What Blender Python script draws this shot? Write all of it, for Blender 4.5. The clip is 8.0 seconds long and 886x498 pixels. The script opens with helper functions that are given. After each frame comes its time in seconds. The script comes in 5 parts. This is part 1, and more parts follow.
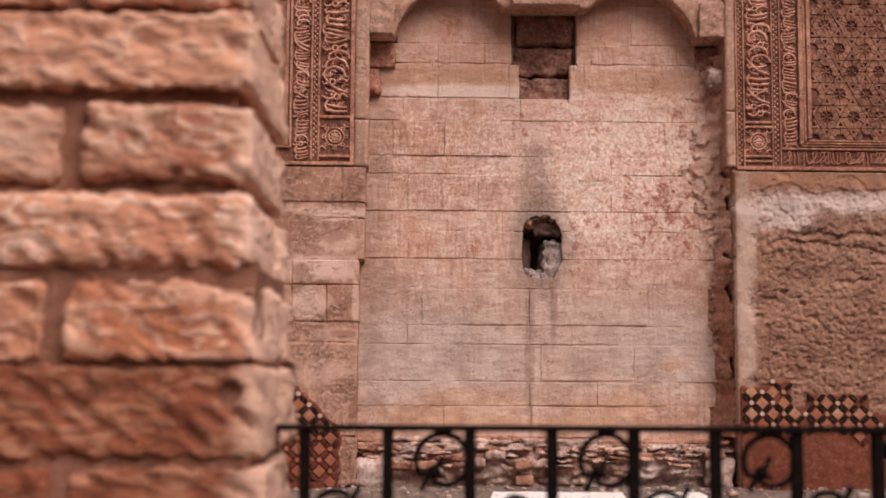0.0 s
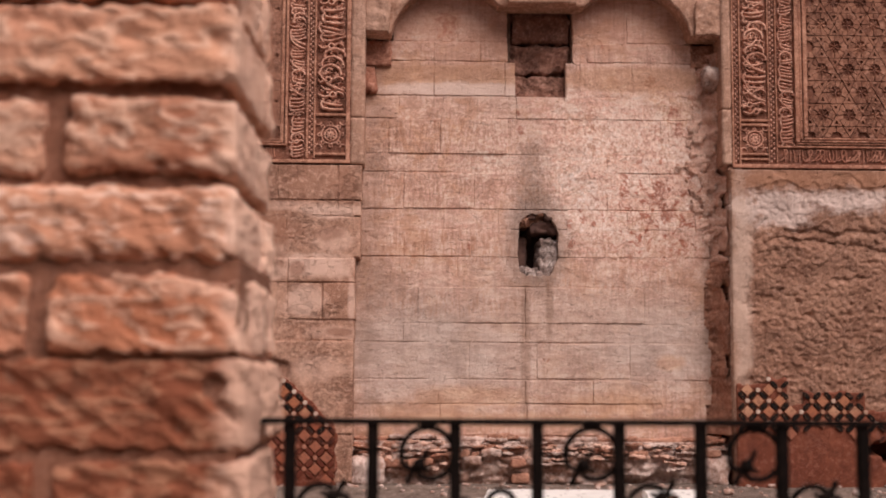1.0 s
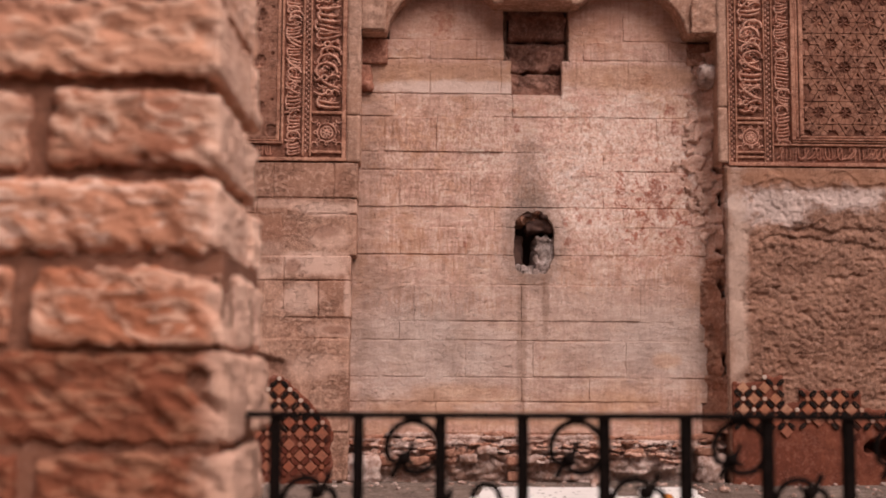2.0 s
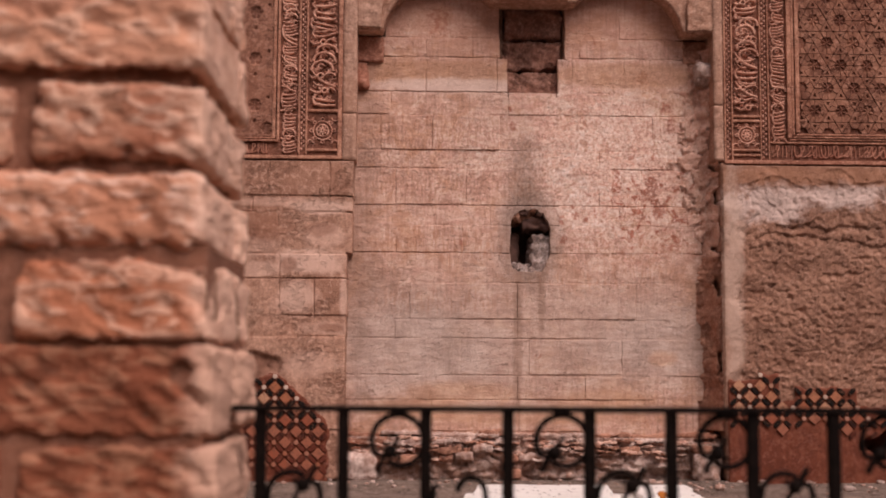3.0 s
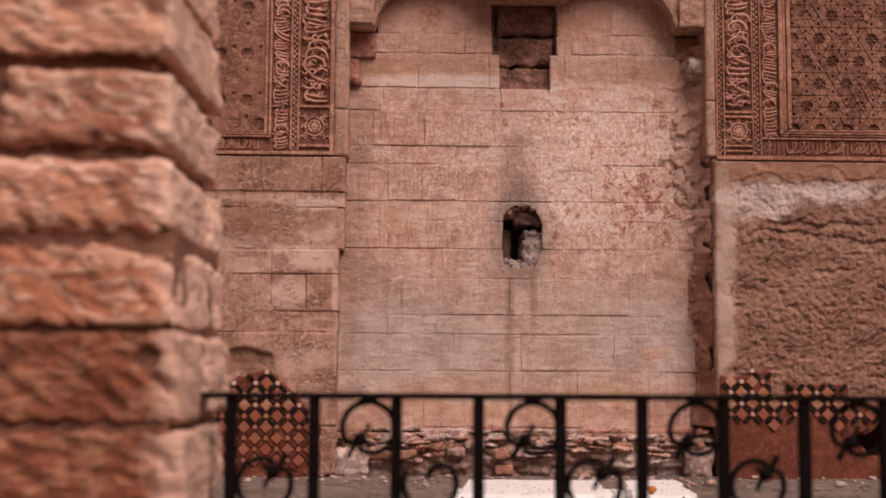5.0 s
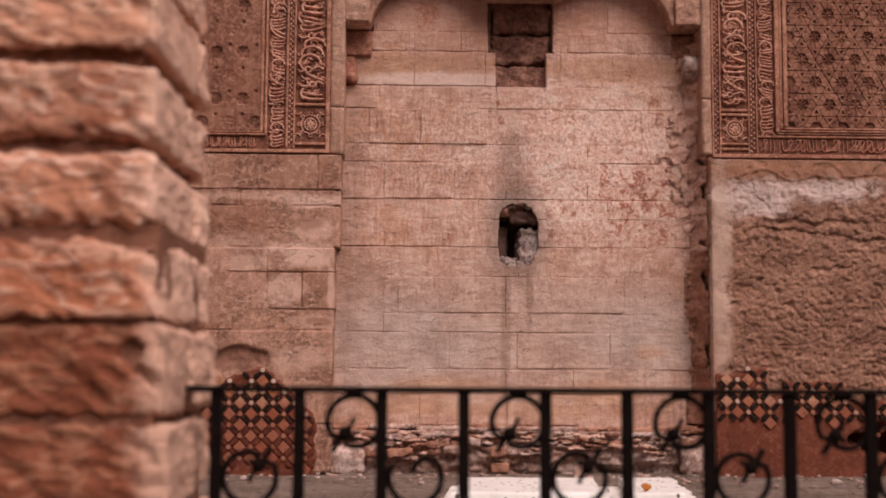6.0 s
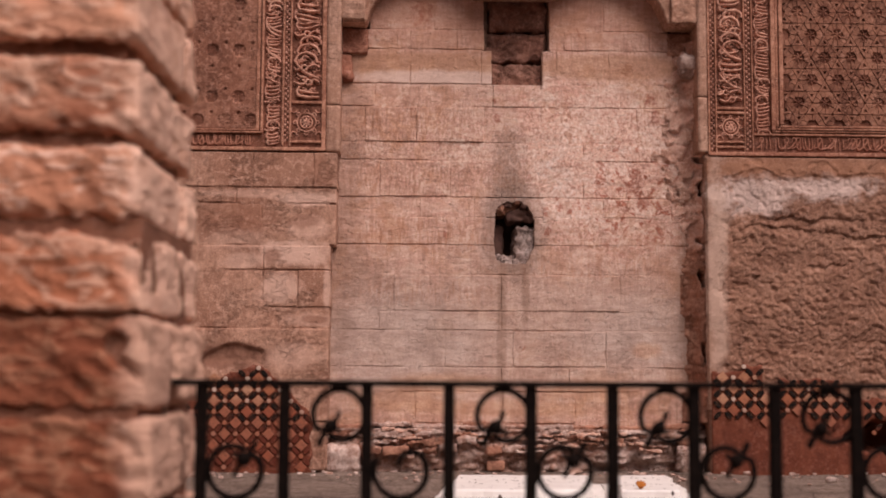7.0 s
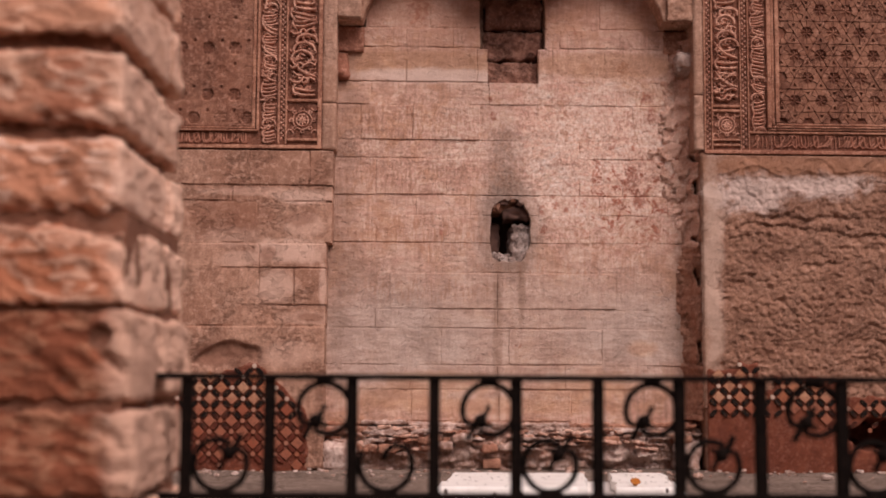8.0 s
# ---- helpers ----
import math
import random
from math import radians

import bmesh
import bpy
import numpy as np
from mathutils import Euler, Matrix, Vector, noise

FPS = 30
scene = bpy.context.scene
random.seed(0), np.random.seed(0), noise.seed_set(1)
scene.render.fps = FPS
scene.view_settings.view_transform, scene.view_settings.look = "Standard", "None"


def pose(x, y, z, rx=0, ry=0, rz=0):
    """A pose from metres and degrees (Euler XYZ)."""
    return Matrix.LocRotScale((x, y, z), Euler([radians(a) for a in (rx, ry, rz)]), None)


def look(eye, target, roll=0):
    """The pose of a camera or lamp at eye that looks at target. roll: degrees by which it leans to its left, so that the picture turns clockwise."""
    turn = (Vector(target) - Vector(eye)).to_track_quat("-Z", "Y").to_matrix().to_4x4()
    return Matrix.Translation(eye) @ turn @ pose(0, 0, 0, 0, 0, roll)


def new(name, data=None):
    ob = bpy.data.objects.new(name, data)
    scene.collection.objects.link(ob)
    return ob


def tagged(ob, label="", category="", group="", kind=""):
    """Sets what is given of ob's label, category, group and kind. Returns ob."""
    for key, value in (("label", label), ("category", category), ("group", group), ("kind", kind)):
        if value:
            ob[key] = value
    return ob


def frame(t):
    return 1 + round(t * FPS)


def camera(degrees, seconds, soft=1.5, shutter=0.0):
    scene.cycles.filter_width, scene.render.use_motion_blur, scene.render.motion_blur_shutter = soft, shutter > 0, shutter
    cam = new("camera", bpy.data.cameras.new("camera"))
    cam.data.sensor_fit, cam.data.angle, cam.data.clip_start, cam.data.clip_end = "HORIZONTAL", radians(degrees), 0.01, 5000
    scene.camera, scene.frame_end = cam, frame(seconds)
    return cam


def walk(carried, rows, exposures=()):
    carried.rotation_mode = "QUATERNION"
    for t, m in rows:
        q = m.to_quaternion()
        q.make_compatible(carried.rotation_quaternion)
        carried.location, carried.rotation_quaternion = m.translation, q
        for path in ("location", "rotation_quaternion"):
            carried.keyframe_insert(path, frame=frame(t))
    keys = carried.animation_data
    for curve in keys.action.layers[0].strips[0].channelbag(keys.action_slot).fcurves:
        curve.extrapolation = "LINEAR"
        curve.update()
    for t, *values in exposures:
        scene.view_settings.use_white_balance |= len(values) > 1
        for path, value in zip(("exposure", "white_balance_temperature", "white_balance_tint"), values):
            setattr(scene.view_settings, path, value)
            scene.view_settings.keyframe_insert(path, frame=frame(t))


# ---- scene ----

# ---- camera ----
cam = camera(38.42, 8.0, soft=1.85)
cam.data.dof.use_dof = True
cam.data.dof.focus_distance = 6.0
cam.data.dof.aperture_fstop = 4.5
WALK = [(t, pose(0.155 * t / 8, 0, 0.615 - 0.0615 * t / 8, 95.38 - 0.15 * t / 8, -0.35, -1.45))
        for t in (0, 1, 2, 3, 4, 5, 6, 7, 8)]
walk(cam, WALK, exposures=[(0, 0.0, 6650, 20), (1.5, -0.12, 6720, 22), (3, -0.25, 6950, 28), (8, -0.28, 6950, 28)])

# ---- light: an overcast sky with a soft, high sun ----
world = bpy.data.worlds.new("sky")
scene.world = world
world.use_nodes = True
wn = world.node_tree.nodes
sky = wn.new("ShaderNodeTexSky")
sky.sky_type = "NISHITA"
sky.sun_disc = False
SUN = Vector((0.33, -0.54, 0.77)).normalized()
sky.sun_elevation = math.asin(SUN.z)
sky.sun_rotation = math.atan2(SUN.x, SUN.y)
sky.dust_density = 4.0
wn["Background"].inputs["Strength"].default_value = 0.06
veil = wn.new("ShaderNodeHueSaturation")
veil.inputs["Saturation"].default_value = 0.3
world.node_tree.links.new(sky.outputs[0], veil.inputs["Color"])
world.node_tree.links.new(veil.outputs[0], wn["Background"].inputs["Color"])
sun = new("sun", bpy.data.lights.new("sun", "SUN"))
sun.data.energy = 3.6
sun.data.angle = radians(48)
sun.data.color = (1.0, 0.93, 0.85)
sun.matrix_world = look(SUN * 30, (0, 0, 0))


# ---- materials ----
class Nodes:
    def __init__(self, name):
        self.mat = bpy.data.materials.new(name)
        self.mat.use_nodes = True
        self.t = self.mat.node_tree
        self.bsdf = self.t.nodes["Principled BSDF"]
        self.pos = self.t.nodes.new("ShaderNodeNewGeometry").outputs["Position"]

    def link(self, a, b):
        self.t.links.new(a, b)

    def scaled(self, sx, sy, sz):
        n = self.t.nodes.new("ShaderNodeMapping")
        n.inputs["Scale"].default_value = (sx, sy, sz)
        self.link(self.pos, n.inputs["Vector"])
        return n.outputs[0]

    def noise(self, scale, detail=6, rough=0.6, vec=None, distort=0.0):
        n = self.t.nodes.new("ShaderNodeTexNoise")
        n.inputs["Scale"].default_value = scale
        n.inputs["Detail"].default_value = detail
        n.inputs["Roughness"].default_value = rough
        n.inputs["Distortion"].default_value = distort
        self.link(vec or self.pos, n.inputs["Vector"])
        return n.outputs[0]

    def voronoi(self, scale, feature="F1", vec=None):
        n = self.t.nodes.new("ShaderNodeTexVoronoi")
        n.feature = feature
        n.inputs["Scale"].default_value = scale
        self.link(vec or self.pos, n.inputs["Vector"])
        return n.outputs["Distance"]

    def ramp(self, fac, a, b, lo=0.0, hi=1.0):
        n = self.t.nodes.new("ShaderNodeMapRange")
        n.interpolation_type = "SMOOTHSTEP"
        for i, v in enumerate((a, b, lo, hi)):
            n.inputs[i + 1].default_value = v
        self.link(fac, n.inputs[0])
        return n.outputs[0]

    def math(self, op, a, b):
        n = self.t.nodes.new("ShaderNodeMath")
        n.operation = op
        for i, v in enumerate((a, b)):
            if isinstance(v, (int, float)):
                n.inputs[i].default_value = v
            else:
                self.link(v, n.inputs[i])
        return n.outputs[0]

    def mix(self, fac, a, b, blend="MIX"):
        n = self.t.nodes.new("ShaderNodeMix")
        n.data_type = "RGBA"
        n.blend_type = blend
        for i, v in ((0, fac), (6, a), (7, b)):
            if isinstance(v, (int, float)):
                n.inputs[i].default_value = v
            elif isinstance(v, tuple):
                n.inputs[i].default_value = (*v, 1)
            else:
                self.link(v, n.inputs[i])
        return n.outputs[2]

    def random(self):
        return self.t.nodes.new("ShaderNodeObjectInfo").outputs["Random"]

    def island(self):
        return self.t.nodes.new("ShaderNodeNewGeometry").outputs["Random Per Island"]

    def blob(self, x, z, rx, rz, soft=0.6, wobble=0.5, freq=14):
        """A stain: 1 in the middle of an uneven ellipse on the wall, 0 outside."""
        n = self.t.nodes.new("ShaderNodeMapping")
        n.inputs["Location"].default_value = (-x / rx, 0, -z / rz)
        n.inputs["Scale"].default_value = (1 / rx, 0, 1 / rz)
        self.link(self.pos, n.inputs["Vector"])
        d = self.t.nodes.new("ShaderNodeVectorMath")
        d.operation = "LENGTH"
        self.link(n.outputs[0], d.inputs[0])
        w = self.math("MULTIPLY", self.math("SUBTRACT", self.noise(freq, 5, 0.65), 0.5), 2 * wobble)
        return self.ramp(self.math("ADD", d.outputs["Value"], w), 1.0 + soft / 2, 1.0 - soft / 2)

    def finish(self, colour, rough=0.9, bump=None, strength=0.5, distance=0.004, metal=0.0):
        if isinstance(colour, tuple):
            self.bsdf.inputs["Base Color"].default_value = (*colour, 1)
        else:
            self.link(colour, self.bsdf.inputs["Base Color"])
        if isinstance(rough, (int, float)):
            self.bsdf.inputs["Roughness"].default_value = rough
        else:
            self.link(rough, self.bsdf.inputs["Roughness"])
        self.bsdf.inputs["Metallic"].default_value = metal
        self.bsdf.inputs["Specular IOR Level"].default_value = 0.3
        if bump is not None:
            b = self.t.nodes.new("ShaderNodeBump")
            b.inputs["Strength"].default_value = strength
            b.inputs["Distance"].default_value = distance
            self.link(bump, b.inputs["Height"])
            self.link(b.outputs[0], self.bsdf.inputs["Normal"])
        return self.mat


def weathered(n, light, mid, dark, scale=1.0, streak=0.5, grime=1.0, fine=1.0):
    """Stone or plaster colour: broad patches, rain streaks, scabs, grain and pits. Returns colour and relief."""
    pale = tuple(min(0.82, v * 1.15 + 0.05) for v in light)
    deep = tuple(v * 0.6 for v in dark)
    broad = n.ramp(n.noise(2.4 * scale, 6, 0.62), 0.40, 0.60)
    col = n.mix(broad, mid, light)
    patch = n.ramp(n.noise(8 * scale, 8, 0.7, distort=0.5), 0.47, 0.62)
    col = n.mix(n.math("MULTIPLY", patch, 0.3 + 0.3 * grime), col, dark)
    streaks = n.ramp(n.noise(1.0, 6, 0.68, n.scaled(40 * scale, 40 * scale, 3.0 * scale)), 0.48, 0.62)
    col = n.mix(n.math("MULTIPLY", streaks, streak), col, dark)
    mottle = n.noise(30 * scale, 9, 0.72, distort=0.5)
    col = n.mix(n.ramp(mottle, 0.51, 0.60, 0, 0.6 * grime), col, dark)
    col = n.mix(n.ramp(mottle, 0.47, 0.40, 0, 0.6 * fine), col, pale)
    scab = n.noise(1.0, 8, 0.74, n.scaled(36 * scale, 36 * scale, 75 * scale), 0.6)
    gate = n.ramp(n.noise(5 * scale, 4, 0.6), 0.46, 0.58)
    col = n.mix(n.math("MULTIPLY", n.ramp(scab, 0.52, 0.57), n.math("MULTIPLY", gate, 0.7 * grime)), col, deep)
    col = n.mix(n.math("MULTIPLY", n.ramp(scab, 0.46, 0.41), n.math("MULTIPLY", gate, 0.25 + 0.35 * grime)), col, pale)
    grain = n.noise(170 * scale, 4, 0.7)
    col = n.mix(0.35 * fine, col, n.mix(n.ramp(grain, 0.38, 0.62), (0.22, 0.22, 0.22), (0.80, 0.80, 0.80)), "OVERLAY")
    pits = n.ramp(n.voronoi(60 * scale), 0.10, 0.26)
    spots = n.ramp(n.noise(18 * scale, 3, 0.5), 0.50, 0.60)
    pitted = n.math("SUBTRACT", 1.0, n.math("MULTIPLY", n.math("SUBTRACT", 1.0, pits), spots))
    col = n.mix(pitted, n.mix(0.6, col, deep), col)
    relief = n.math("ADD", n.math("MULTIPLY", n.noise(75 * scale, 7, 0.72), 0.7), n.math("MULTIPLY", pitted, 0.7))
    relief = n.math("SUBTRACT", relief, n.math("MULTIPLY", n.ramp(scab, 0.48, 0.58), n.math("MULTIPLY", gate, 1.2 * grime)))
    return col, relief


def ashlar_material():
    n = Nodes("limewashed_ashlar")
    col, relief = weathered(n, (0.66, 0.435, 0.345), (0.55, 0.335, 0.25), (0.38, 0.20, 0.138), 0.9, 0.35, 0.2, 0.45)
    tint = n.random()
    col = n.mix(n.ramp(tint, 0, 1, 0.0, 0.22), col, n.mix(tint, (0.44, 0.23, 0.14), (0.66, 0.46, 0.37)))
    # chalky scrapes and thin dark runs
    chalk = n.ramp(n.noise(1.0, 7, 0.78, n.scaled(52, 52, 30), 0.8), 0.50, 0.545)
    zone = n.ramp(n.noise(3.1, 5, 0.65, distort=0.4), 0.42, 0.60, 0.25, 1.0)
    col = n.mix(n.math("MULTIPLY", n.math("MULTIPLY", chalk, zone), 0.42), col, (0.80, 0.61, 0.52))
    fine = n.ramp(n.noise(1.0, 6, 0.75, n.scaled(90, 90, 12)), 0.56, 0.70)
    wide = n.ramp(n.noise(3.4, 4, 0.6), 0.42, 0.62)
    col = n.mix(n.math("MULTIPLY", n.math("MULTIPLY", fine, wide), 0.6), col, (0.28, 0.13, 0.085))
    # tooling marks: short vertical scratches in part of the courses
    tool = n.ramp(n.noise(1.0, 3, 0.6, n.scaled(120, 120, 9)), 0.40, 0.62)
    zone = n.ramp(n.noise(2.6, 3, 0.5), 0.46, 0.6)
    col = n.mix(n.math("MULTIPLY", n.math("MULTIPLY", tool, zone), 0.35), col, (0.70, 0.50, 0.41))
    # orange iron stains, thin runs, pale chipped ledges
    stain = n.ramp(n.noise(5.5, 6, 0.66, distort=0.6), 0.49, 0.60)
    col = n.mix(n.math("MULTIPLY", stain, 0.55), col, (0.54, 0.30, 0.185))
    runs = n.ramp(n.noise(1.0, 6, 0.62, n.scaled(58, 58, 2.2)), 0.54, 0.63)
    col = n.mix(n.math("MULTIPLY", runs, 0.28), col, (0.30, 0.145, 0.095))
    chip = n.ramp(n.noise(1.0, 7, 0.7, n.scaled(10, 10, 48), 0.8), 0.55, 0.60)
    col = n.mix(n.math("MULTIPLY", chip, 0.3), col, (0.80, 0.60, 0.50))
    nick = n.ramp(n.noise(1.0, 6, 0.7, n.scaled(30, 30, 80), 0.4), 0.60, 0.63)
    col = n.mix(n.math("MULTIPLY", nick, 0.4), col, (0.20, 0.085, 0.055))
    relief = n.math("SUBTRACT", relief, n.math("MULTIPLY", nick, 0.5))
    relief = n.math("ADD", relief, n.math("MULTIPLY", n.noise(17, 6, 0.6), 2.2))
    # grey at the foot, red where limewash has flaked, soot above the hole and two runs below it
    grey = n.math("MAXIMUM", n.blob(0.02, 0.66, 0.42, 0.26, 1.0), n.blob(1.28, 0.72, 0.34, 0.17, 1.0))
    col = n.mix(n.math("MULTIPLY", grey, 0.45), col, (0.47, 0.40, 0.365))
    low_grey = n.blob(0.62, 0.76, 0.95, 0.30, 1.2, 0.6, 6)
    col = n.mix(n.math("MULTIPLY", low_grey, 0.42), col, (0.49, 0.40, 0.35))
    # rusty drips that hang from some of the courses, tan earth on the lowest
    drip = n.ramp(n.noise(1.0, 7, 0.75, n.scaled(58, 58, 11), 0.4), 0.48, 0.60)
    for x, z, rx, rz, k in ((0.28, 1.20, 0.50, 0.085, 0.75), (1.12, 1.19, 0.30, 0.11, 0.8), (0.20, 1.74, 0.46, 0.10, 0.7), (0.28, 1.47, 0.50, 0.085, 0.7),
                            (1.08, 1.74, 0.34, 0.09, 0.6), (0.95, 1.05, 0.45, 0.07, 0.6), (0.20, 0.92, 0.40, 0.06, 0.45)):
        col = n.mix(n.math("MULTIPLY", n.math("MULTIPLY", drip, n.blob(x, z, rx, rz, 0.9, 0.6)), k), col, (0.44, 0.215, 0.13))
    for x, z, rx, rz in ((0.30, 0.47, 0.28, 0.05), (0.98, 0.44, 0.26, 0.05), (0.05, 0.40, 0.22, 0.05), (1.28, 0.64, 0.07, 0.035), (0.60, 0.36, 0.6, 0.04)):
        col = n.mix(n.math("MULTIPLY", n.blob(x, z, rx, rz, 0.9, 0.7), 0.5), col, (0.56, 0.32, 0.195))
    bright = n.math("MULTIPLY", n.blob(0.98, 1.55, 0.55, 0.40, 1.4, 0.8), n.ramp(n.noise(38, 8, 0.75, distort=0.6), 0.43, 0.55, 0.25, 1.0))
    col = n.mix(n.math("MULTIPLY", bright, 0.8), col, (0.86, 0.66, 0.57))
    flake = n.ramp(n.noise(24, 7, 0.70, distort=0.6), 0.545, 0.575)
    zone = n.blob(1.22, 1.40, 0.30, 0.26, 0.9)
    col = n.mix(n.math("MULTIPLY", n.math("MULTIPLY", flake, zone), 0.85), col, (0.40, 0.125, 0.075))
    few = n.ramp(n.noise(11, 4, 0.6, distort=0.5), 0.70, 0.72)
    col = n.mix(n.math("MULTIPLY", few, 0.7), col, (0.43, 0.17, 0.11))
    for x, z, r in ((0.795, 1.212, 0.017), (0.86, 1.335, 0.016), (0.905, 1.315, 0.012), (0.79, 1.30, 0.010), (0.18, 2.30, 0.045), (0.55, 1.775, 0.016), (1.20, 2.02, 0.025), (0.30, 1.20, 0.010),
                    (1.22, 1.465, 0.042), (1.265, 1.37, 0.036), (1.185, 1.335, 0.020), (1.35, 1.335, 0.020), (1.31, 1.875, 0.022), (1.33, 1.785, 0.024), (0.845, 1.39, 0.013), (0.73, 2.29, 0.016), (0.54, 1.86, 0.014)):
        col = n.mix(n.math("MULTIPLY", n.math("MULTIPLY", n.blob(x, z, r, r * 1.2, 0.3, 2.4, 30), n.ramp(n.noise(55, 6, 0.7), 0.40, 0.52, 0.25, 1.0)), 0.8), col, (0.36, 0.13, 0.085))
    soot = n.blob(0.605, 1.50, 0.075, 0.26, 1.6, 0.7)
    col = n.mix(n.math("MULTIPLY", soot, 0.45), col, (0.15, 0.082, 0.055))
    rim = n.blob(0.63, 1.22, 0.155, 0.235, 0.75, 0.35)
    col = n.mix(n.math("MULTIPLY", rim, 0.55), col, (0.17, 0.13, 0.11))
    run = n.math("MAXIMUM", n.blob(0.575, 0.72, 0.022, 0.42, 0.9, 0.3), n.blob(0.69, 0.92, 0.018, 0.17, 0.9, 0.3))
    col = n.mix(n.math("MULTIPLY", run, 0.5), col, (0.27, 0.155, 0.105))
    brown = n.math("MAXIMUM", n.blob(0.20, 2.035, 0.50, 0.065, 0.5, 0.35), n.blob(1.12, 2.035, 0.40, 0.065, 0.5, 0.35))
    col = n.mix(n.math("MULTIPLY", brown, 0.6), col, (0.50, 0.275, 0.165))
    # shade along the niche's inner sides, put into the stone's colour
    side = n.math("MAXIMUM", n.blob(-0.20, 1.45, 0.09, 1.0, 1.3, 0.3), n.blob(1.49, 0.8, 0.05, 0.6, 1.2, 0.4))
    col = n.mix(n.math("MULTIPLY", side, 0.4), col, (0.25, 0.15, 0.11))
    dull = n.noise(6.5, 6, 0.66, distort=0.5)
    col = n.mix(0.30, col, n.mix(n.ramp(dull, 0.38, 0.62), (0.30, 0.27, 0.25), (0.66, 0.66, 0.67)), "OVERLAY")
    crumb = n.noise(1.0, 7, 0.76, n.scaled(95, 95, 70), 0.5)
    flaky = n.math("MAXIMUM", n.blob(1.05, 1.60, 0.55, 0.42, 1.3, 0.8), n.blob(0.25, 1.62, 0.50, 0.22, 1.3, 0.8))
    col = n.mix(n.math("ADD", n.math("MULTIPLY", flaky, 0.30), 0.06), col, n.mix(n.ramp(crumb, 0.42, 0.58), (0.18, 0.16, 0.15), (0.78, 0.78, 0.78)), "OVERLAY")
    brushed = n.noise(1.0, 6, 0.66, n.scaled(7, 7, 34), 0.5)
    col = n.mix(0.30, col, n.mix(n.ramp(brushed, 0.36, 0.64), (0.34, 0.30, 0.28), (0.64, 0.64, 0.65)), "OVERLAY")
    rosy = n.blob(0.6, 2.35, 0.9, 0.22, 0.9, 0.4)
    col = n.mix(n.math("MULTIPLY", rosy, 0.4), col, (0.52, 0.255, 0.175))
    pale = n.blob(0.28, 1.975, 0.42, 0.035, 0.8, 0.6)
    col = n.mix(n.math("MULTIPLY", pale, 0.8), col, (0.74, 0.56, 0.48))
    return n.finish(col, 0.92, relief, 0.7, 0.007)


def stone_material(name, light, mid, dark, scale=1.0, streak=0.4, strength=0.6, distance=0.005, grime=0.7):
    n = Nodes(name)
    col, relief = weathered(n, light, mid, dark, scale, streak, grime)
    tint = n.random()
    col = n.mix(n.ramp(tint, 0, 1, 0.0, 0.3), col, n.mix(tint, dark, light))
    return n.finish(col, 0.92, relief, strength, distance)


def left_pier_material():
    n = Nodes("patched_pier_stone")
    col, relief = weathered(n, (0.50, 0.29, 0.205), (0.37, 0.195, 0.132), (0.23, 0.105, 0.068), 1.1, 0.25, 0.55)
    for x, z, rx, rz, k in ((-0.42, 1.09, 0.17, 0.055, 0.9), (-0.36, 1.345, 0.15, 0.03, 0.9), (-0.47, 0.93, 0.08, 0.065, 0.6), (-0.70, 1.15, 0.14, 0.05, 0.35),
                            (-0.55, 1.37, 0.3, 0.02, 0.4), (-0.34, 0.775, 0.12, 0.03, 0.4), (-0.42, 0.60, 0.13, 0.06, 0.4),
                            (-0.50, 0.90, 0.085, 0.06, 0.55), (-0.262, 0.92, 0.018, 0.10, 0.7), (-0.35, 1.21, 0.10, 0.05, 0.5), (-0.40, 1.12, 0.12, 0.025, 0.6), (-0.66, 1.05, 0.10, 0.04, 0.5)):
        col = n.mix(n.math("MULTIPLY", n.blob(x, z, rx, rz, 0.8, 0.8), k), col, (0.72, 0.48, 0.38))
    for x, z, rx, rz, k in ((-0.52, 1.075, 0.04, 0.03, 0.6), (-0.32, 0.775, 0.06, 0.02, 0.6), (-0.75, 1.26, 0.2, 0.08, 0.5), (-0.38, 1.24, 0.07, 0.03, 0.5), (-0.30, 1.47, 0.07, 0.09, 0.5)):
        col = n.mix(n.math("MULTIPLY", n.blob(x, z, rx, rz, 0.7, 0.7), k), col, (0.27, 0.115, 0.07))
    # shade inside the crumbled hollow, put into the colour
    col = n.mix(n.math("MULTIPLY", n.blob(-0.70, 0.60, 0.17, 0.060, 0.5, 0.5), 0.75), col, (0.17, 0.072, 0.046))
    return n.finish(col, 0.93, relief, 0.8, 0.007)


def carved_material(name, light, mid, dark, pieces=False):
    n = Nodes(name)
    col, relief = weathered(n, light, mid, dark, 1.3, 0.3, 0.7)
    if pieces:
        tint = n.island()
        col = n.mix(n.ramp(tint, 0.55, 1.0, 0.0, 0.6), col, dark)
        worn = n.ramp(n.noise(6, 5, 0.65, distort=0.4), 0.46, 0.60)
        col = n.mix(n.math("MULTIPLY", worn, 0.5), col, light)
    return n.finish(col, 0.9, relief, 0.6, 0.003)


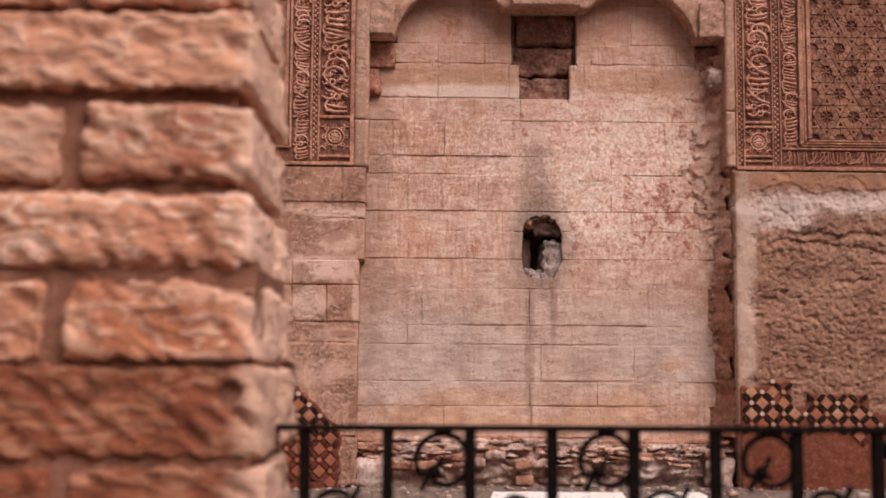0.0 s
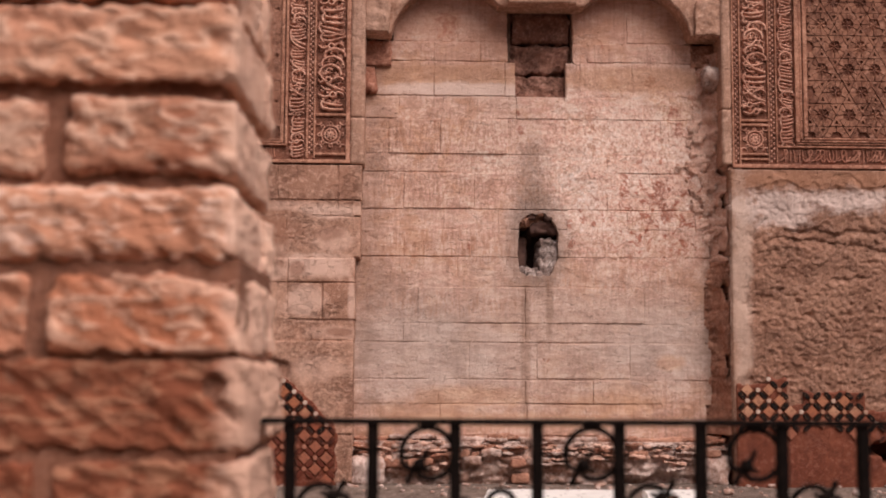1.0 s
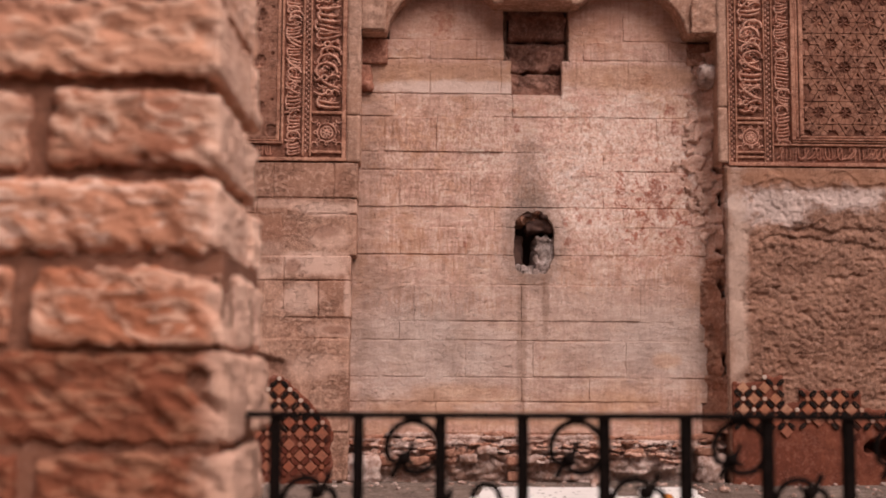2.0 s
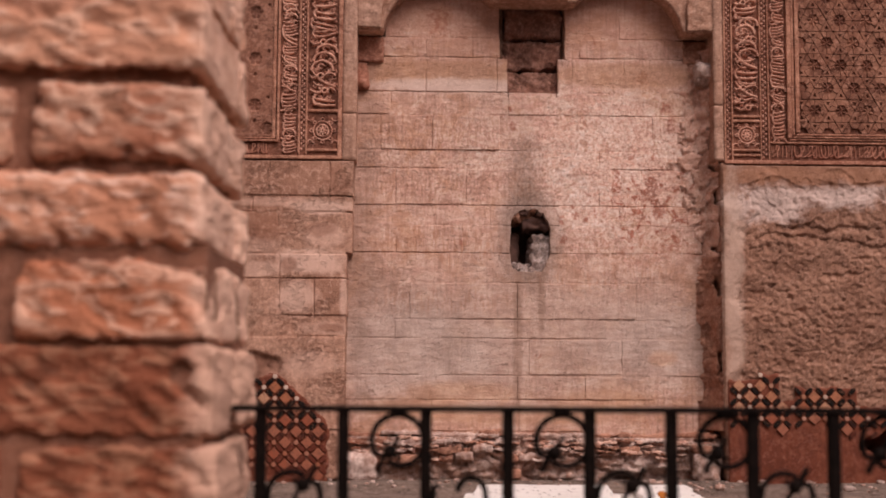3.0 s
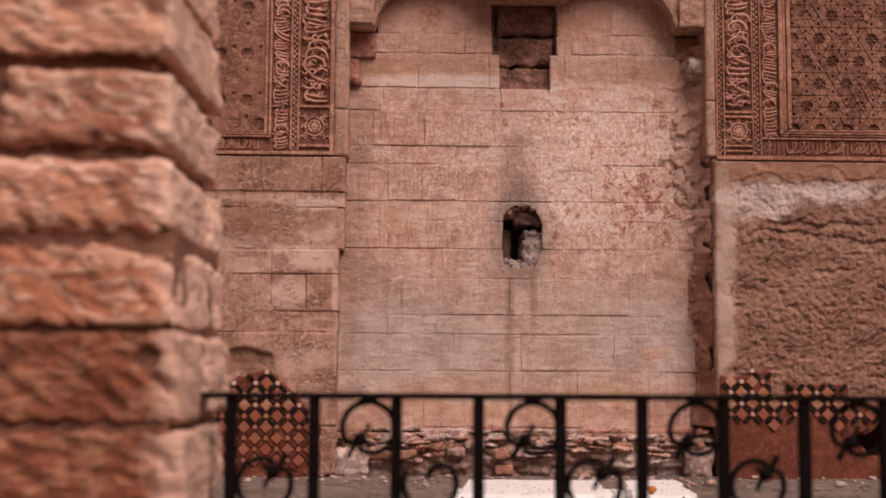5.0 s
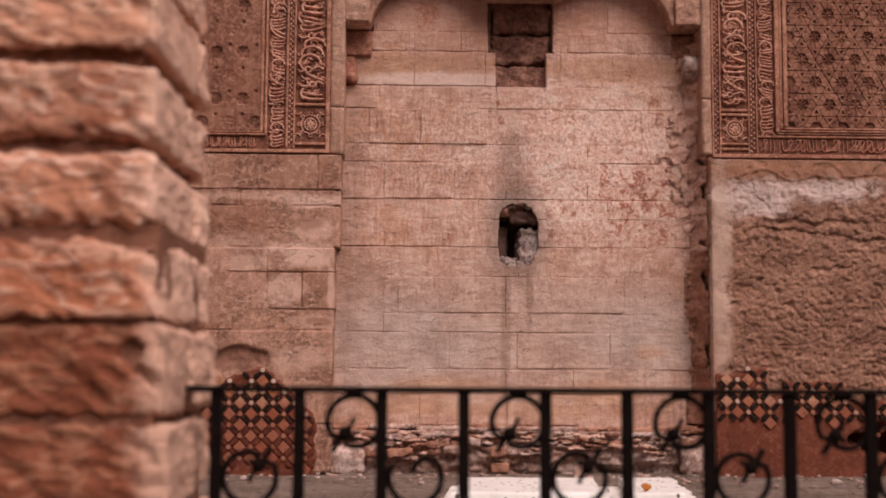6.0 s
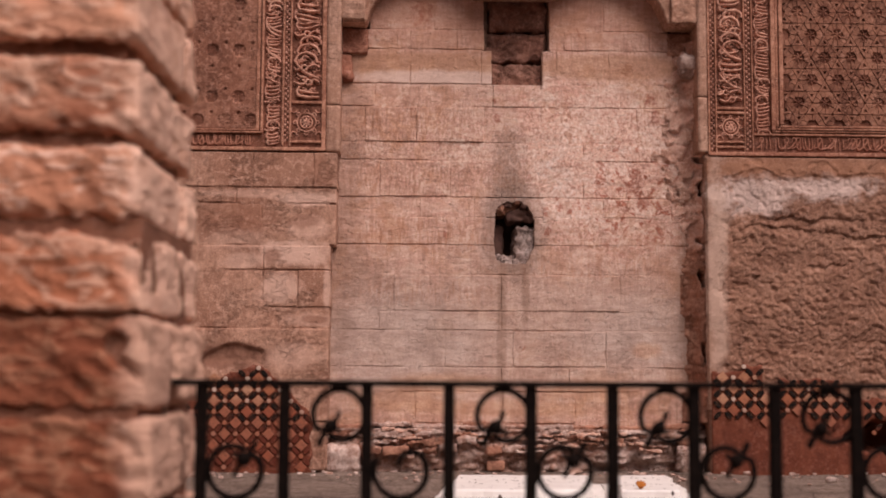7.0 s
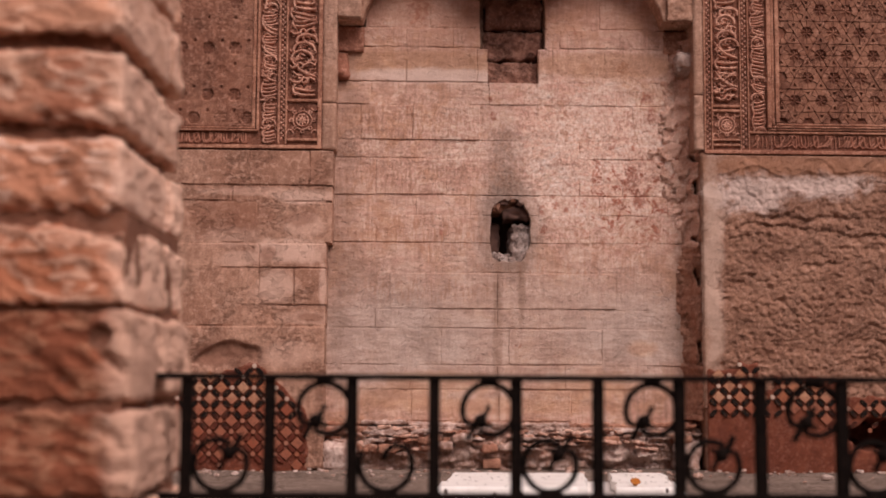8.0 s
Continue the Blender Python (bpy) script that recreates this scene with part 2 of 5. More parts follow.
def plaster_material():
    n = Nodes("eroded_earth_plaster")
    col, relief = weathered(n, (0.345, 0.186, 0.125), (0.26, 0.130, 0.085), (0.155, 0.068, 0.044), 1.5, 0.15, 0.28)
    white = n.blob(1.76, 1.385, 0.20, 0.085, 0.8, 1.5, 11)
    white = n.math("MAXIMUM", white, n.blob(2.12, 1.42, 0.22, 0.055, 0.9, 1.5, 12))
    col = n.mix(n.math("MULTIPLY", white, 0.8), col, (0.64, 0.50, 0.445))
    ochre = n.blob(1.95, 1.515, 0.60, 0.045, 0.8, 0.7)
    col = n.mix(n.math("MULTIPLY", ochre, 0.5), col, (0.42, 0.20, 0.115))
    edge = n.blob(1.585, 1.02, 0.050, 0.50, 0.9, 1.1, 10)
    col = n.mix(n.math("MULTIPLY", edge, 0.65), col, (0.64, 0.46, 0.37))
    return n.finish(col, 0.95, relief, 0.8, 0.006)


def brick_material(name, deep, mid, pale, flank_mix=0.8):
    n = Nodes(name)
    broad = n.ramp(n.noise(9, 5, 0.65), 0.35, 0.68)
    col = n.mix(broad, deep, mid)
    slant = n.t.nodes.new("ShaderNodeMapping")
    turn = n.t.nodes.new("ShaderNodeCombineXYZ")
    n.link(n.ramp(n.random(), 0, 1, -1.0, 0.35), turn.inputs["Y"])
    n.link(turn.outputs[0], slant.inputs["Rotation"])
    slant.inputs["Scale"].default_value = (17, 17, 52)
    n.link(n.pos, slant.inputs["Vector"])
    scars = n.noise(1.0, 5, 0.6, slant.outputs[0], 1.2)
    col = n.mix(n.ramp(scars, 0.49, 0.58, 0, 0.75), col, pale)
    dark = n.ramp(n.noise(26, 6, 0.66), 0.54, 0.66)
    col = n.mix(n.math("MULTIPLY", dark, 0.6), col, tuple(v * 0.35 for v in deep))
    tint = n.random()
    col = n.mix(n.ramp(tint, 0, 1, 0.0, 0.3), col, n.mix(tint, deep, pale))
    # paler on the flank that faces the open court
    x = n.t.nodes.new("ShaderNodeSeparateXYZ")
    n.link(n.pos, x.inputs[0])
    flank_pale = n.ramp(n.math("ADD", x.outputs[0], n.math("MULTIPLY", n.math("SUBTRACT", n.noise(26, 5, 0.65), 0.5), 0.07)), -0.222, -0.180)
    col = n.mix(n.math("MULTIPLY", flank_pale, flank_mix), col, (0.90, 0.59, 0.45))
    relief = n.math("ADD", n.math("MULTIPLY", n.noise(50, 6, 0.62), 0.6), n.math("MULTIPLY", scars, 1.8))
    return n.finish(col, 0.92, relief, 0.8, 0.009)


def simple_material(name, a, b, scale, rough=0.8, strength=0.3, distance=0.002, metal=0.0, per_object=0.0):
    n = Nodes(name)
    col = n.mix(n.ramp(n.noise(scale, 6, 0.65), 0.35, 0.65), a, b)
    if per_object:
        tint = n.random()
        col = n.mix(n.math("MULTIPLY", tint, per_object), col, tuple(v * 0.45 for v in a))
    return n.finish(col, rough, n.noise(scale * 6, 4, 0.6), strength, distance, metal)


def tile_material():
    n = Nodes("faded_clay_tile")
    tint = n.random()
    col = n.mix(n.ramp(tint, 0.0, 0.9), (0.36, 0.125, 0.06), (0.50, 0.27, 0.165))
    z = n.t.nodes.new("ShaderNodeSeparateXYZ")
    n.link(n.pos, z.inputs[0])
    red = n.ramp(n.math("ADD", z.outputs[2], n.math("MULTIPLY", n.math("SUBTRACT", n.noise(12, 3), 0.5), 0.12)), 0.46, 0.34)
    col = n.mix(n.math("MULTIPLY", red, 0.75), col, (0.25, 0.058, 0.031))
    col = n.mix(n.ramp(n.noise(60, 6, 0.7), 0.48, 0.62, 0, 0.65), col, (0.17, 0.065, 0.04))
    return n.finish(col, 0.5, n.noise(120, 4), 0.25, 0.001)


def black_tile_material():
    """Black glaze, worn off to red clay on the lower rows."""
    n = Nodes("black_glazed_tile")
    col = n.mix(n.ramp(n.noise(60, 6, 0.65), 0.35, 0.65), (0.005, 0.004, 0.0035), (0.014, 0.009, 0.007))
    z = n.t.nodes.new("ShaderNodeSeparateXYZ")
    n.link(n.pos, z.inputs[0])
    level = n.math("ADD", z.outputs[2], n.math("MULTIPLY", n.math("SUBTRACT", n.noise(16, 4), 0.5), 0.30))
    col = n.mix(n.ramp(level, 0.34, 0.22, 0, 0.85), col, (0.14, 0.034, 0.020))
    col = n.mix(n.ramp(n.noise(130, 5, 0.7), 0.56, 0.64, 0, 0.7), col, (0.22, 0.10, 0.06))
    mat = n.finish(col, 0.75, n.noise(120, 4), 0.25, 0.001)
    n.bsdf.inputs["Specular IOR Level"].default_value = 0.12
    return mat


def cream_tile_material():
    """Cream glaze, mostly stained and chipped to the red clay."""
    n = Nodes("cream_glazed_tile")
    tint = n.random()
    col = n.mix(n.ramp(tint, 0.15, 0.95), (0.56, 0.43, 0.35), (0.34, 0.15, 0.085))
    z = n.t.nodes.new("ShaderNodeSeparateXYZ")
    n.link(n.pos, z.inputs[0])
    level = n.math("ADD", z.outputs[2], n.math("MULTIPLY", n.math("SUBTRACT", n.noise(14, 4), 0.5), 0.3))
    col = n.mix(n.ramp(level, 0.46, 0.30, 0, 0.85), col, (0.30, 0.095, 0.05))
    return n.finish(col, 0.55, n.noise(120, 4), 0.2, 0.001)


def marble_material():
    n = Nodes("white_marble")
    col = n.mix(n.ramp(n.noise(7, 6, 0.7), 0.4, 0.7), (0.86, 0.84, 0.81), (0.74, 0.71, 0.68))
    specks = n.ramp(n.voronoi(30, vec=n.scaled(1, 0.6, 0.6)), 0.16, 0.24)
    some = n.ramp(n.noise(9, 3), 0.42, 0.50)
    col = n.mix(n.math("MULTIPLY", n.math("SUBTRACT", 1.0, specks), some), col, (0.10, 0.08, 0.07))
    return n.finish(col, 0.5, n.noise(60, 5), 0.2, 0.002)


def ground_material():
    n = Nodes("dusty_paving")
    col, relief = weathered(n, (0.24, 0.178, 0.145), (0.17, 0.122, 0.098), (0.09, 0.06, 0.045), 1.6, 0.0)
    crack = n.ramp(n.voronoi(3.5, "DISTANCE_TO_EDGE"), 0.0, 0.018)
    col = n.mix(crack, (0.09, 0.06, 0.045), col)
    return n.finish(col, 0.9, n.math("ADD", relief, n.math("MULTIPLY", crack, 0.8)), 0.6, 0.006)


ASHLAR = ashlar_material()
PIER = stone_material("tan_pier_stone", (0.52, 0.32, 0.235), (0.40, 0.225, 0.155), (0.27, 0.13, 0.083), 1.2, 0.35)
SLOT = stone_material("reddish_slot_stone", (0.37, 0.185, 0.132), (0.27, 0.122, 0.085), (0.13, 0.054, 0.038), 1.6, 0.15, 0.8, 0.007)
PATCHED = left_pier_material()
MORTAR = stone_material("dark_joint_mortar", (0.20, 0.115, 0.08), (0.14, 0.075, 0.05), (0.08, 0.04, 0.026), 2.0, 0.1)
CARVED = carved_material("carved_sandstone", (0.46, 0.215, 0.142), (0.35, 0.148, 0.096), (0.20, 0.073, 0.046))
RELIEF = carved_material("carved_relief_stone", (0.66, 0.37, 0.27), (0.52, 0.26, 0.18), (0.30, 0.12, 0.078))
# the same stone darkened: the shade of the recesses is put into its colour
DEEP = carved_material("shaded_carved_ground", (0.23, 0.092, 0.056), (0.16, 0.06, 0.036), (0.09, 0.034, 0.02))
LATTICE = carved_material("lattice_stone", (0.36, 0.172, 0.110), (0.25, 0.105, 0.064), (0.12, 0.044, 0.027), True)
WORN = carved_material("worn_carved_field", (0.335, 0.160, 0.104), (0.25, 0.108, 0.068), (0.14, 0.055, 0.034))
MOULD = carved_material("tan_moulding_stone", (0.49, 0.245, 0.16), (0.38, 0.172, 0.108), (0.21, 0.08, 0.05))
PLASTER = plaster_material()
RUBBLE = stone_material("rubble_stone", (0.66, 0.52, 0.46), (0.46, 0.29, 0.225), (0.25, 0.095, 0.06), 2.0, 0.1, 0.8, 0.008)
RED_RUBBLE = stone_material("red_eroded_masonry", (0.50, 0.26, 0.175), (0.38, 0.165, 0.105), (0.18, 0.065, 0.04), 2.0, 0.2, 0.8, 0.008)
TORN = stone_material("torn_pale_masonry", (0.78, 0.51, 0.405), (0.66, 0.38, 0.285), (0.44, 0.19, 0.125), 2.2, 0.15, 0.9, 0.008, 0.25)
SOOTY = stone_material("sooty_rubble", (0.52, 0.42, 0.38), (0.36, 0.26, 0.225), (0.13, 0.085, 0.07), 2.5, 0.1, 0.9, 0.008)
# sooty stone, the hole's inner shade put into its colour too
SHADED_SOOT = simple_material("shaded_sooty_stone", (0.08, 0.042, 0.034), (0.14, 0.075, 0.058), 20, 0.95)
LOAM = stone_material("red_loam_mortar", (0.30, 0.13, 0.08), (0.22, 0.088, 0.052), (0.12, 0.045, 0.026), 2.0, 0.1)
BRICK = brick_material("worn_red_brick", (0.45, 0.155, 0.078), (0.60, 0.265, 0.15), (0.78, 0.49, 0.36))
# redder low bricks, with the dimming towards the lower corner put into their colour
DIMMED_BRICK = brick_material("dark_red_brick", (0.225, 0.063, 0.030), (0.30, 0.098, 0.050), (0.42, 0.20, 0.12), 0.6)
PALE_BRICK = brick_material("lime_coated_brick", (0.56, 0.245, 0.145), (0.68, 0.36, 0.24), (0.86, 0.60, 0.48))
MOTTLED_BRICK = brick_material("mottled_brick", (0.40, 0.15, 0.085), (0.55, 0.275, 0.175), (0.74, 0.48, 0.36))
BED = stone_material("red_tile_bedding", (0.205, 0.060, 0.031), (0.15, 0.039, 0.020), (0.075, 0.019, 0.011), 1.6, 0.2, 0.6, 0.005, 0.45)
TILE = tile_material()
BLACK_TILE = black_tile_material()
WHITE_TILE = cream_tile_material()
IRON = simple_material("black_painted_iron", (0.004, 0.0026, 0.0022), (0.010, 0.006, 0.0048), 90, 0.8, 0.3, 0.0006, 0.0)
IRON.node_tree.nodes["Principled BSDF"].inputs["Specular IOR Level"].default_value = 0.06
RUST = simple_material("rusty_iron", (0.030, 0.016, 0.012), (0.060, 0.030, 0.021), 60, 0.85)
MARBLE = marble_material()
GROUND = ground_material()
ORANGE = simple_material("dry_orange_petal", (0.55, 0.20, 0.03), (0.38, 0.12, 0.02), 120, 0.7)


# ---- building tools ----
def mesh_object(name, verts, faces, mat, parent=None, smooth=False):
    me = bpy.data.meshes.new(name)
    me.from_pydata([tuple(v) for v in verts], [], faces)
    me.materials.append(mat)
    if smooth:
        me.polygons.foreach_set("use_smooth", [True] * len(me.polygons))
    me.update()
    ob = new(name, me)
    ob.parent = parent
    return ob


def part(name, bm, mat, parent, label="", smooth=False):
    bmesh.ops.recalc_face_normals(bm, faces=bm.faces)
    me = bpy.data.meshes.new(name)
    bm.to_mesh(me)
    bm.free()
    me.materials.append(mat)
    if smooth:
        me.polygons.foreach_set("use_smooth", [True] * len(me.polygons))
    ob = new(name, me)
    ob.parent = parent
    return tagged(ob, label)


def add_box(bm, x0, x1, y0, y1, z0, z1, bevel=0.0):
    vs = bmesh.ops.create_cube(bm, size=1.0)["verts"]
    for v in vs:
        v.co = Vector((x0 if v.co.x < 0 else x1, y0 if v.co.y < 0 else y1, z0 if v.co.z < 0 else z1))
    if bevel:
        es = list({e for v in vs for e in v.link_edges})
        bmesh.ops.bevel(bm, geom=es, offset=bevel, segments=2, affect="EDGES", profile=0.6)


def slab_mesh(outline, y0, y1, chamfer):
    """Vertices and faces of a flat block: an outline in x and z, its face at y0 with chamfered edges, its back at y1."""
    n = len(outline)
    cx, cz = sum(p[0] for p in outline) / n, sum(p[1] for p in outline) / n
    inner = []
    for i in range(n):
        a, b, c = (Vector(outline[i - 1]), Vector(outline[i]), Vector(outline[(i + 1) % n]))
        d1, d2 = (b - a).normalized(), (c - b).normalized()
        n1, n2 = Vector((-d1.y, d1.x)), Vector((-d2.y, d2.x))
        m = n1 + n2
        m = m / max(0.35, 0.5 * m.length_squared)
        inner.append(b + m * chamfer)
    vs = [(x, y0, z) for x, z in inner] + [(x, y0 + chamfer, z) for x, z in outline] + [(x, y1, z) for x, z in outline]
    fs = [tuple(range(n))]
    for i in range(n):
        j = (i + 1) % n
        fs += [(i, n + i, n + j, j), (n + i, 2 * n + i, 2 * n + j, n + j)]
    fs.append(tuple(range(3 * n - 1, 2 * n - 1, -1)))
    return vs, fs


def rough_edge(x0, x1, z0, z1, amp, seed, step=0.05):
    """The outline of a hewn block, counter-clockwise as seen from the court, with slightly worn edges."""
    rnd = random.Random(seed)
    pts = []
    for (ax, az), (bx, bz) in (((x0, z0), (x1, z0)), ((x1, z0), (x1, z1)), ((x1, z1), (x0, z1)), ((x0, z1), (x0, z0))):
        k = max(1, int(math.hypot(bx - ax, bz - az) / step))
        for i in range(k):
            f = i / k
            inward = amp * rnd.random()
            x, z = ax + (bx - ax) * f, az + (bz - az) * f
            pts.append((x + inward * (1 if x < (x0 + x1) / 2 else -1), z + inward * (1 if z < (z0 + z1) / 2 else -1)))
    return pts


def fractal(p, octaves=4):
    v, a = 0.0, 1.0
    for _ in range(octaves):
        v += a * noise.noise(p)
        p, a = p * 2.07, a * 0.52
    return v


def rounded_block(sx, sy, sz, radius, amp, freq, seed, cell=0.02, hewn=0.0):
    """A worn block about the origin: rounded edges and a rough, chipped surface."""
    nx, ny, nz = (max(3, int(s / cell)) for s in (sx, sy, sz))
    ids, vs, fs = {}, [], []

    def vert(i, j, k):
        if (i, j, k) not in ids:
            p = Vector((sx * (i / nx - 0.5), sy * (j / ny - 0.5), sz * (k / nz - 0.5)))
            core = Vector([max(-s / 2 + radius, min(s / 2 - radius, c)) for s, c in zip((sx, sy, sz), p)])
            d = p - core
            if d.length > 1e-6:
                p = core + d.normalized() * radius
            out = d.normalized() if d.length > 1e-6 else Vector((0, 0, 0))
            q = p * freq + Vector((seed * 7.31, seed * 3.77, seed * 1.93))
            p = p + out * amp * fractal(q) - out * amp * 2.2 * max(0, noise.noise(q * 0.6) - 0.18)
            if hewn:
                s = Vector((0.8 * p.x - 0.6 * p.z, p.y, 0.6 * p.x + 0.8 * p.z))
                p = p - out * hewn * (0.35 if out.x > 0.7 else 1.0) * abs(fractal(Vector((s.x * 15, s.y * 15, s.z * 40)) + Vector((seed, 0, 0)), 3))
            ids[(i, j, k)] = len(vs)
            vs.append(p)
        return ids[(i, j, k)]

    for k in range(nz):
        for i in range(nx):
            fs.append((vert(i, 0, k), vert(i + 1, 0, k), vert(i + 1, 0, k + 1), vert(i, 0, k + 1)))
            fs.append((vert(i, ny, k), vert(i, ny, k + 1), vert(i + 1, ny, k + 1), vert(i + 1, ny, k)))
        for j in range(ny):
            fs.append((vert(0, j, k), vert(0, j, k + 1), vert(0, j + 1, k + 1), vert(0, j + 1, k)))
            fs.append((vert(nx, j, k), vert(nx, j + 1, k), vert(nx, j + 1, k + 1), vert(nx, j, k + 1)))
    for i in range(nx):
        for j in range(ny):
            fs.append((vert(i, j, 0), vert(i, j + 1, 0), vert(i + 1, j + 1, 0), vert(i + 1, j, 0)))
            fs.append((vert(i, j, nz), vert(i + 1, j, nz), vert(i + 1, j + 1, nz), vert(i, j + 1, nz)))
    return vs, fs


def block(name, x0, x1, y0, y1, z0, z1, mat, parent, radius=0.012, amp=0.004, freq=30, seed=0, cell=0.02, turn=0.0, hewn=0.0):
    vs, fs = rounded_block(x1 - x0, y1 - y0, z1 - z0, radius, amp, freq, seed, cell, hewn)
    ob = mesh_object(name, vs, fs, mat, parent, True)
    ob.matrix_basis = pose((x0 + x1) / 2, (y0 + y1) / 2, (z0 + z1) / 2, 0, turn, 0)
    return ob


def rough_sheet(name, x0, x1, z0, z1, depth, mat, parent, cell=0.008, back=0.12, skip=None):
    """An uneven wall face: a fine grid in x and z whose y is given by depth(x, z), closed behind."""
    nx, nz = int((x1 - x0) / cell), int((z1 - z0) / cell)
    vs = [(x0 + (x1 - x0) * i / nx, depth(x0 + (x1 - x0) * i / nx, z0 + (z1 - z0) * k / nz), z0 + (z1 - z0) * k / nz)
          for k in range(nz + 1) for i in range(nx + 1)]
    w = nx + 1
    fs = [(k * w + i, k * w + i + 1, (k + 1) * w + i + 1, (k + 1) * w + i) for k in range(nz) for i in range(nx)]
    if skip:
        fs = [f for f in fs if not any(skip(vs[v][0], vs[v][2]) for v in f)]
        return mesh_object(name, vs, fs, mat, parent, True)
    ring = list(range(w)) + [k * w + nx for k in range(1, nz + 1)] + [nz * w + i for i in range(nx - 1, -1, -1)] \
        + [k * w for k in range(nz - 1, 0, -1)]
    start = len(vs)
    yb = max(v[1] for v in vs) + back
    vs += [(vs[r][0], yb, vs[r][2]) for r in ring]
    m = len(ring)
    fs += [(ring[(i + 1) % m], ring[i], start + i, start + (i + 1) % m) for i in range(m)]
    fs.append(tuple(start + i for i in range(m)))
    return mesh_object(name, vs, fs, mat, parent, True)


def ribbon(vs, fs, pts, width, y, height, closed=False):
    """Adds a raised, rounded stroke along points (x, z) on a wall face at y."""
    n = len(pts)
    base = len(vs)
    prof = [(-0.5, 0.0), (-0.36, 0.8), (0.0, 1.0), (0.36, 0.8), (0.5, 0.0)]
    for i, p in enumerate(pts):
        a = pts[(i - 1) % n] if closed else pts[max(0, i - 1)]
        b = pts[(i + 1) % n] if closed else pts[min(n - 1, i + 1)]
        d = Vector((b[0] - a[0], b[1] - a[1]))
        d = d.normalized() if d.length > 1e-9 else Vector((1, 0))
        w = width
        if not closed:
            w *= 0.45 + 0.55 * math.sin(math.pi * min(1.0, 0.12 + 0.88 * i / (n - 1)) ** 0.8)
        for s, h in prof:
            vs.append((p[0] - d.y * w * s, y - height * h, p[1] + d.x * w * s))
    for i in range(n if closed else n - 1):
        for k in range(4):
            a, b = base + 5 * i + k, base + 5 * ((i + 1) % n) + k
            fs.append((a, a + 1, b + 1, b))


def spline(ctrl, steps=6):
    out = []
    for i in range(len(ctrl) - 1):
        p0, p1, p2, p3 = (Vector(ctrl[max(0, i - 1)]), Vector(ctrl[i]), Vector(ctrl[i + 1]), Vector(ctrl[min(len(ctrl) - 1, i + 2)]))
        for s in range(steps):
            t = s / steps
            v = 0.5 * (2 * p1 + (p2 - p0) * t + (2 * p0 - 5 * p1 + 4 * p2 - p3) * t * t + (3 * p1 - p0 - 3 * p2 + p3) * t ** 3)
            out.append((v.x, v.y))
    out.append(tuple(ctrl[-1]))
    return out


# ---- ground: one sheet to the horizon, fine near the wall ----
def ground_sheet():
    xs = [-300, -80, -20, -6] + [-2 + 0.05 * i for i in range(121)] + [8, 20, 80, 300]
    ys = [-300, -80, -20, -4, 0, 2] + [3.0 + 0.04 * i for i in range(91)] + [8, 20, 80, 300]
    vs = []
    for y in ys:
        for x in xs:
            near = 1.0 if -2 <= x <= 4 and 3 <= y <= 6.6 else 0.0
            vs.append((x, y, 0.062 + near * 0.012 * fractal(Vector((x * 3, y * 3, 4.0)), 5)))
    w = len(xs)
    fs = [(k * w + i, k * w + i + 1, (k + 1) * w + i + 1, (k + 1) * w + i) for k in range(len(ys) - 1) for i in range(w - 1)]
    ob = mesh_object("ground", vs, fs, GROUND, None, True)
    tagged(ob, "dusty grey-beige cracked paving in front of the wall", "ground", kind="structure")


ground_sheet()

# ---- plain unseen walls, added to close the court and bounce warm light ----
def bounce_wall(name, x0, x1, y0, y1, label):
    bm = bmesh.new()
    add_box(bm, x0, x1, y0, y1, 0.0, 3.4)
    ob = part(name, bm, PIER, None)
    tagged(ob, label, "wall", kind="structure")


bounce_wall("wall_south", -5.5, 6.5, -5.8, -5.3, "unseen plain reddish wall across the court, added for warm bounce light")
bounce_wall("wall_west", -5.5, -5.0, -5.3, 6.4, "unseen plain reddish wall along the court, added for warm bounce light")
bounce_wall("wall_east", 6.0, 6.5, -5.3, 6.4, "unseen plain reddish wall along the court, added for warm bounce light")

# ---- the old wall: core, piers, niche ----
XL, XR = -0.24, 1.53          # the niche's sides
FACE, BACK = 6.0, 6.16        # faces of piers and of the niche
wall = tagged(new("wall_north"), "weathered pink stone wall with a blind niche between carved piers", "wall", kind="structure")


def core():
    bm = bmesh.new()
    y0, y1 = BACK + 0.03, 6.42
    # the niche's core, left open at the upper slot and at the sooty hole
    add_box(bm, XL - 0.1, 0.50, y0, y1, 0.0, 2.5)
    add_box(bm, 0.80, XR + 0.1, y0, y1, 0.0, 2.5)
    add_box(bm, 0.50, 0.80, y0, y1, 0.0, 1.02)
    add_box(bm, 0.50, 0.80, y0, y1, 1.40, 1.85)
    add_box(bm, -5.5, 6.5, y1, 6.8, 0.0, 3.3)
    part("niche_core", bm, MORTAR, wall)
    bm = bmesh.new()
    add_box(bm, -5.0, XL - 0.012, FACE + 0.03, y1, 0.0, 3.3)
    part("pier_core", bm, PIER, wall)
    bm = bmesh.new()
    add_box(bm, XR + 0.012, 2.17, FACE + 0.14, y1, 0.0, 3.3)
    add_box(bm, 2.17, 6.0, FACE + 0.14, y1, 0.37, 3.3)
    part("pier_core", bm, PIER, wall)


core()


def jamb(x0, x1, z0, z1, seed, mat):
    block("jamb_stone", x0, x1, FACE + 0.002, BACK + 0.1, z0, z1, mat, wall, 0.003, 0.0022, 30, seed, 0.014)


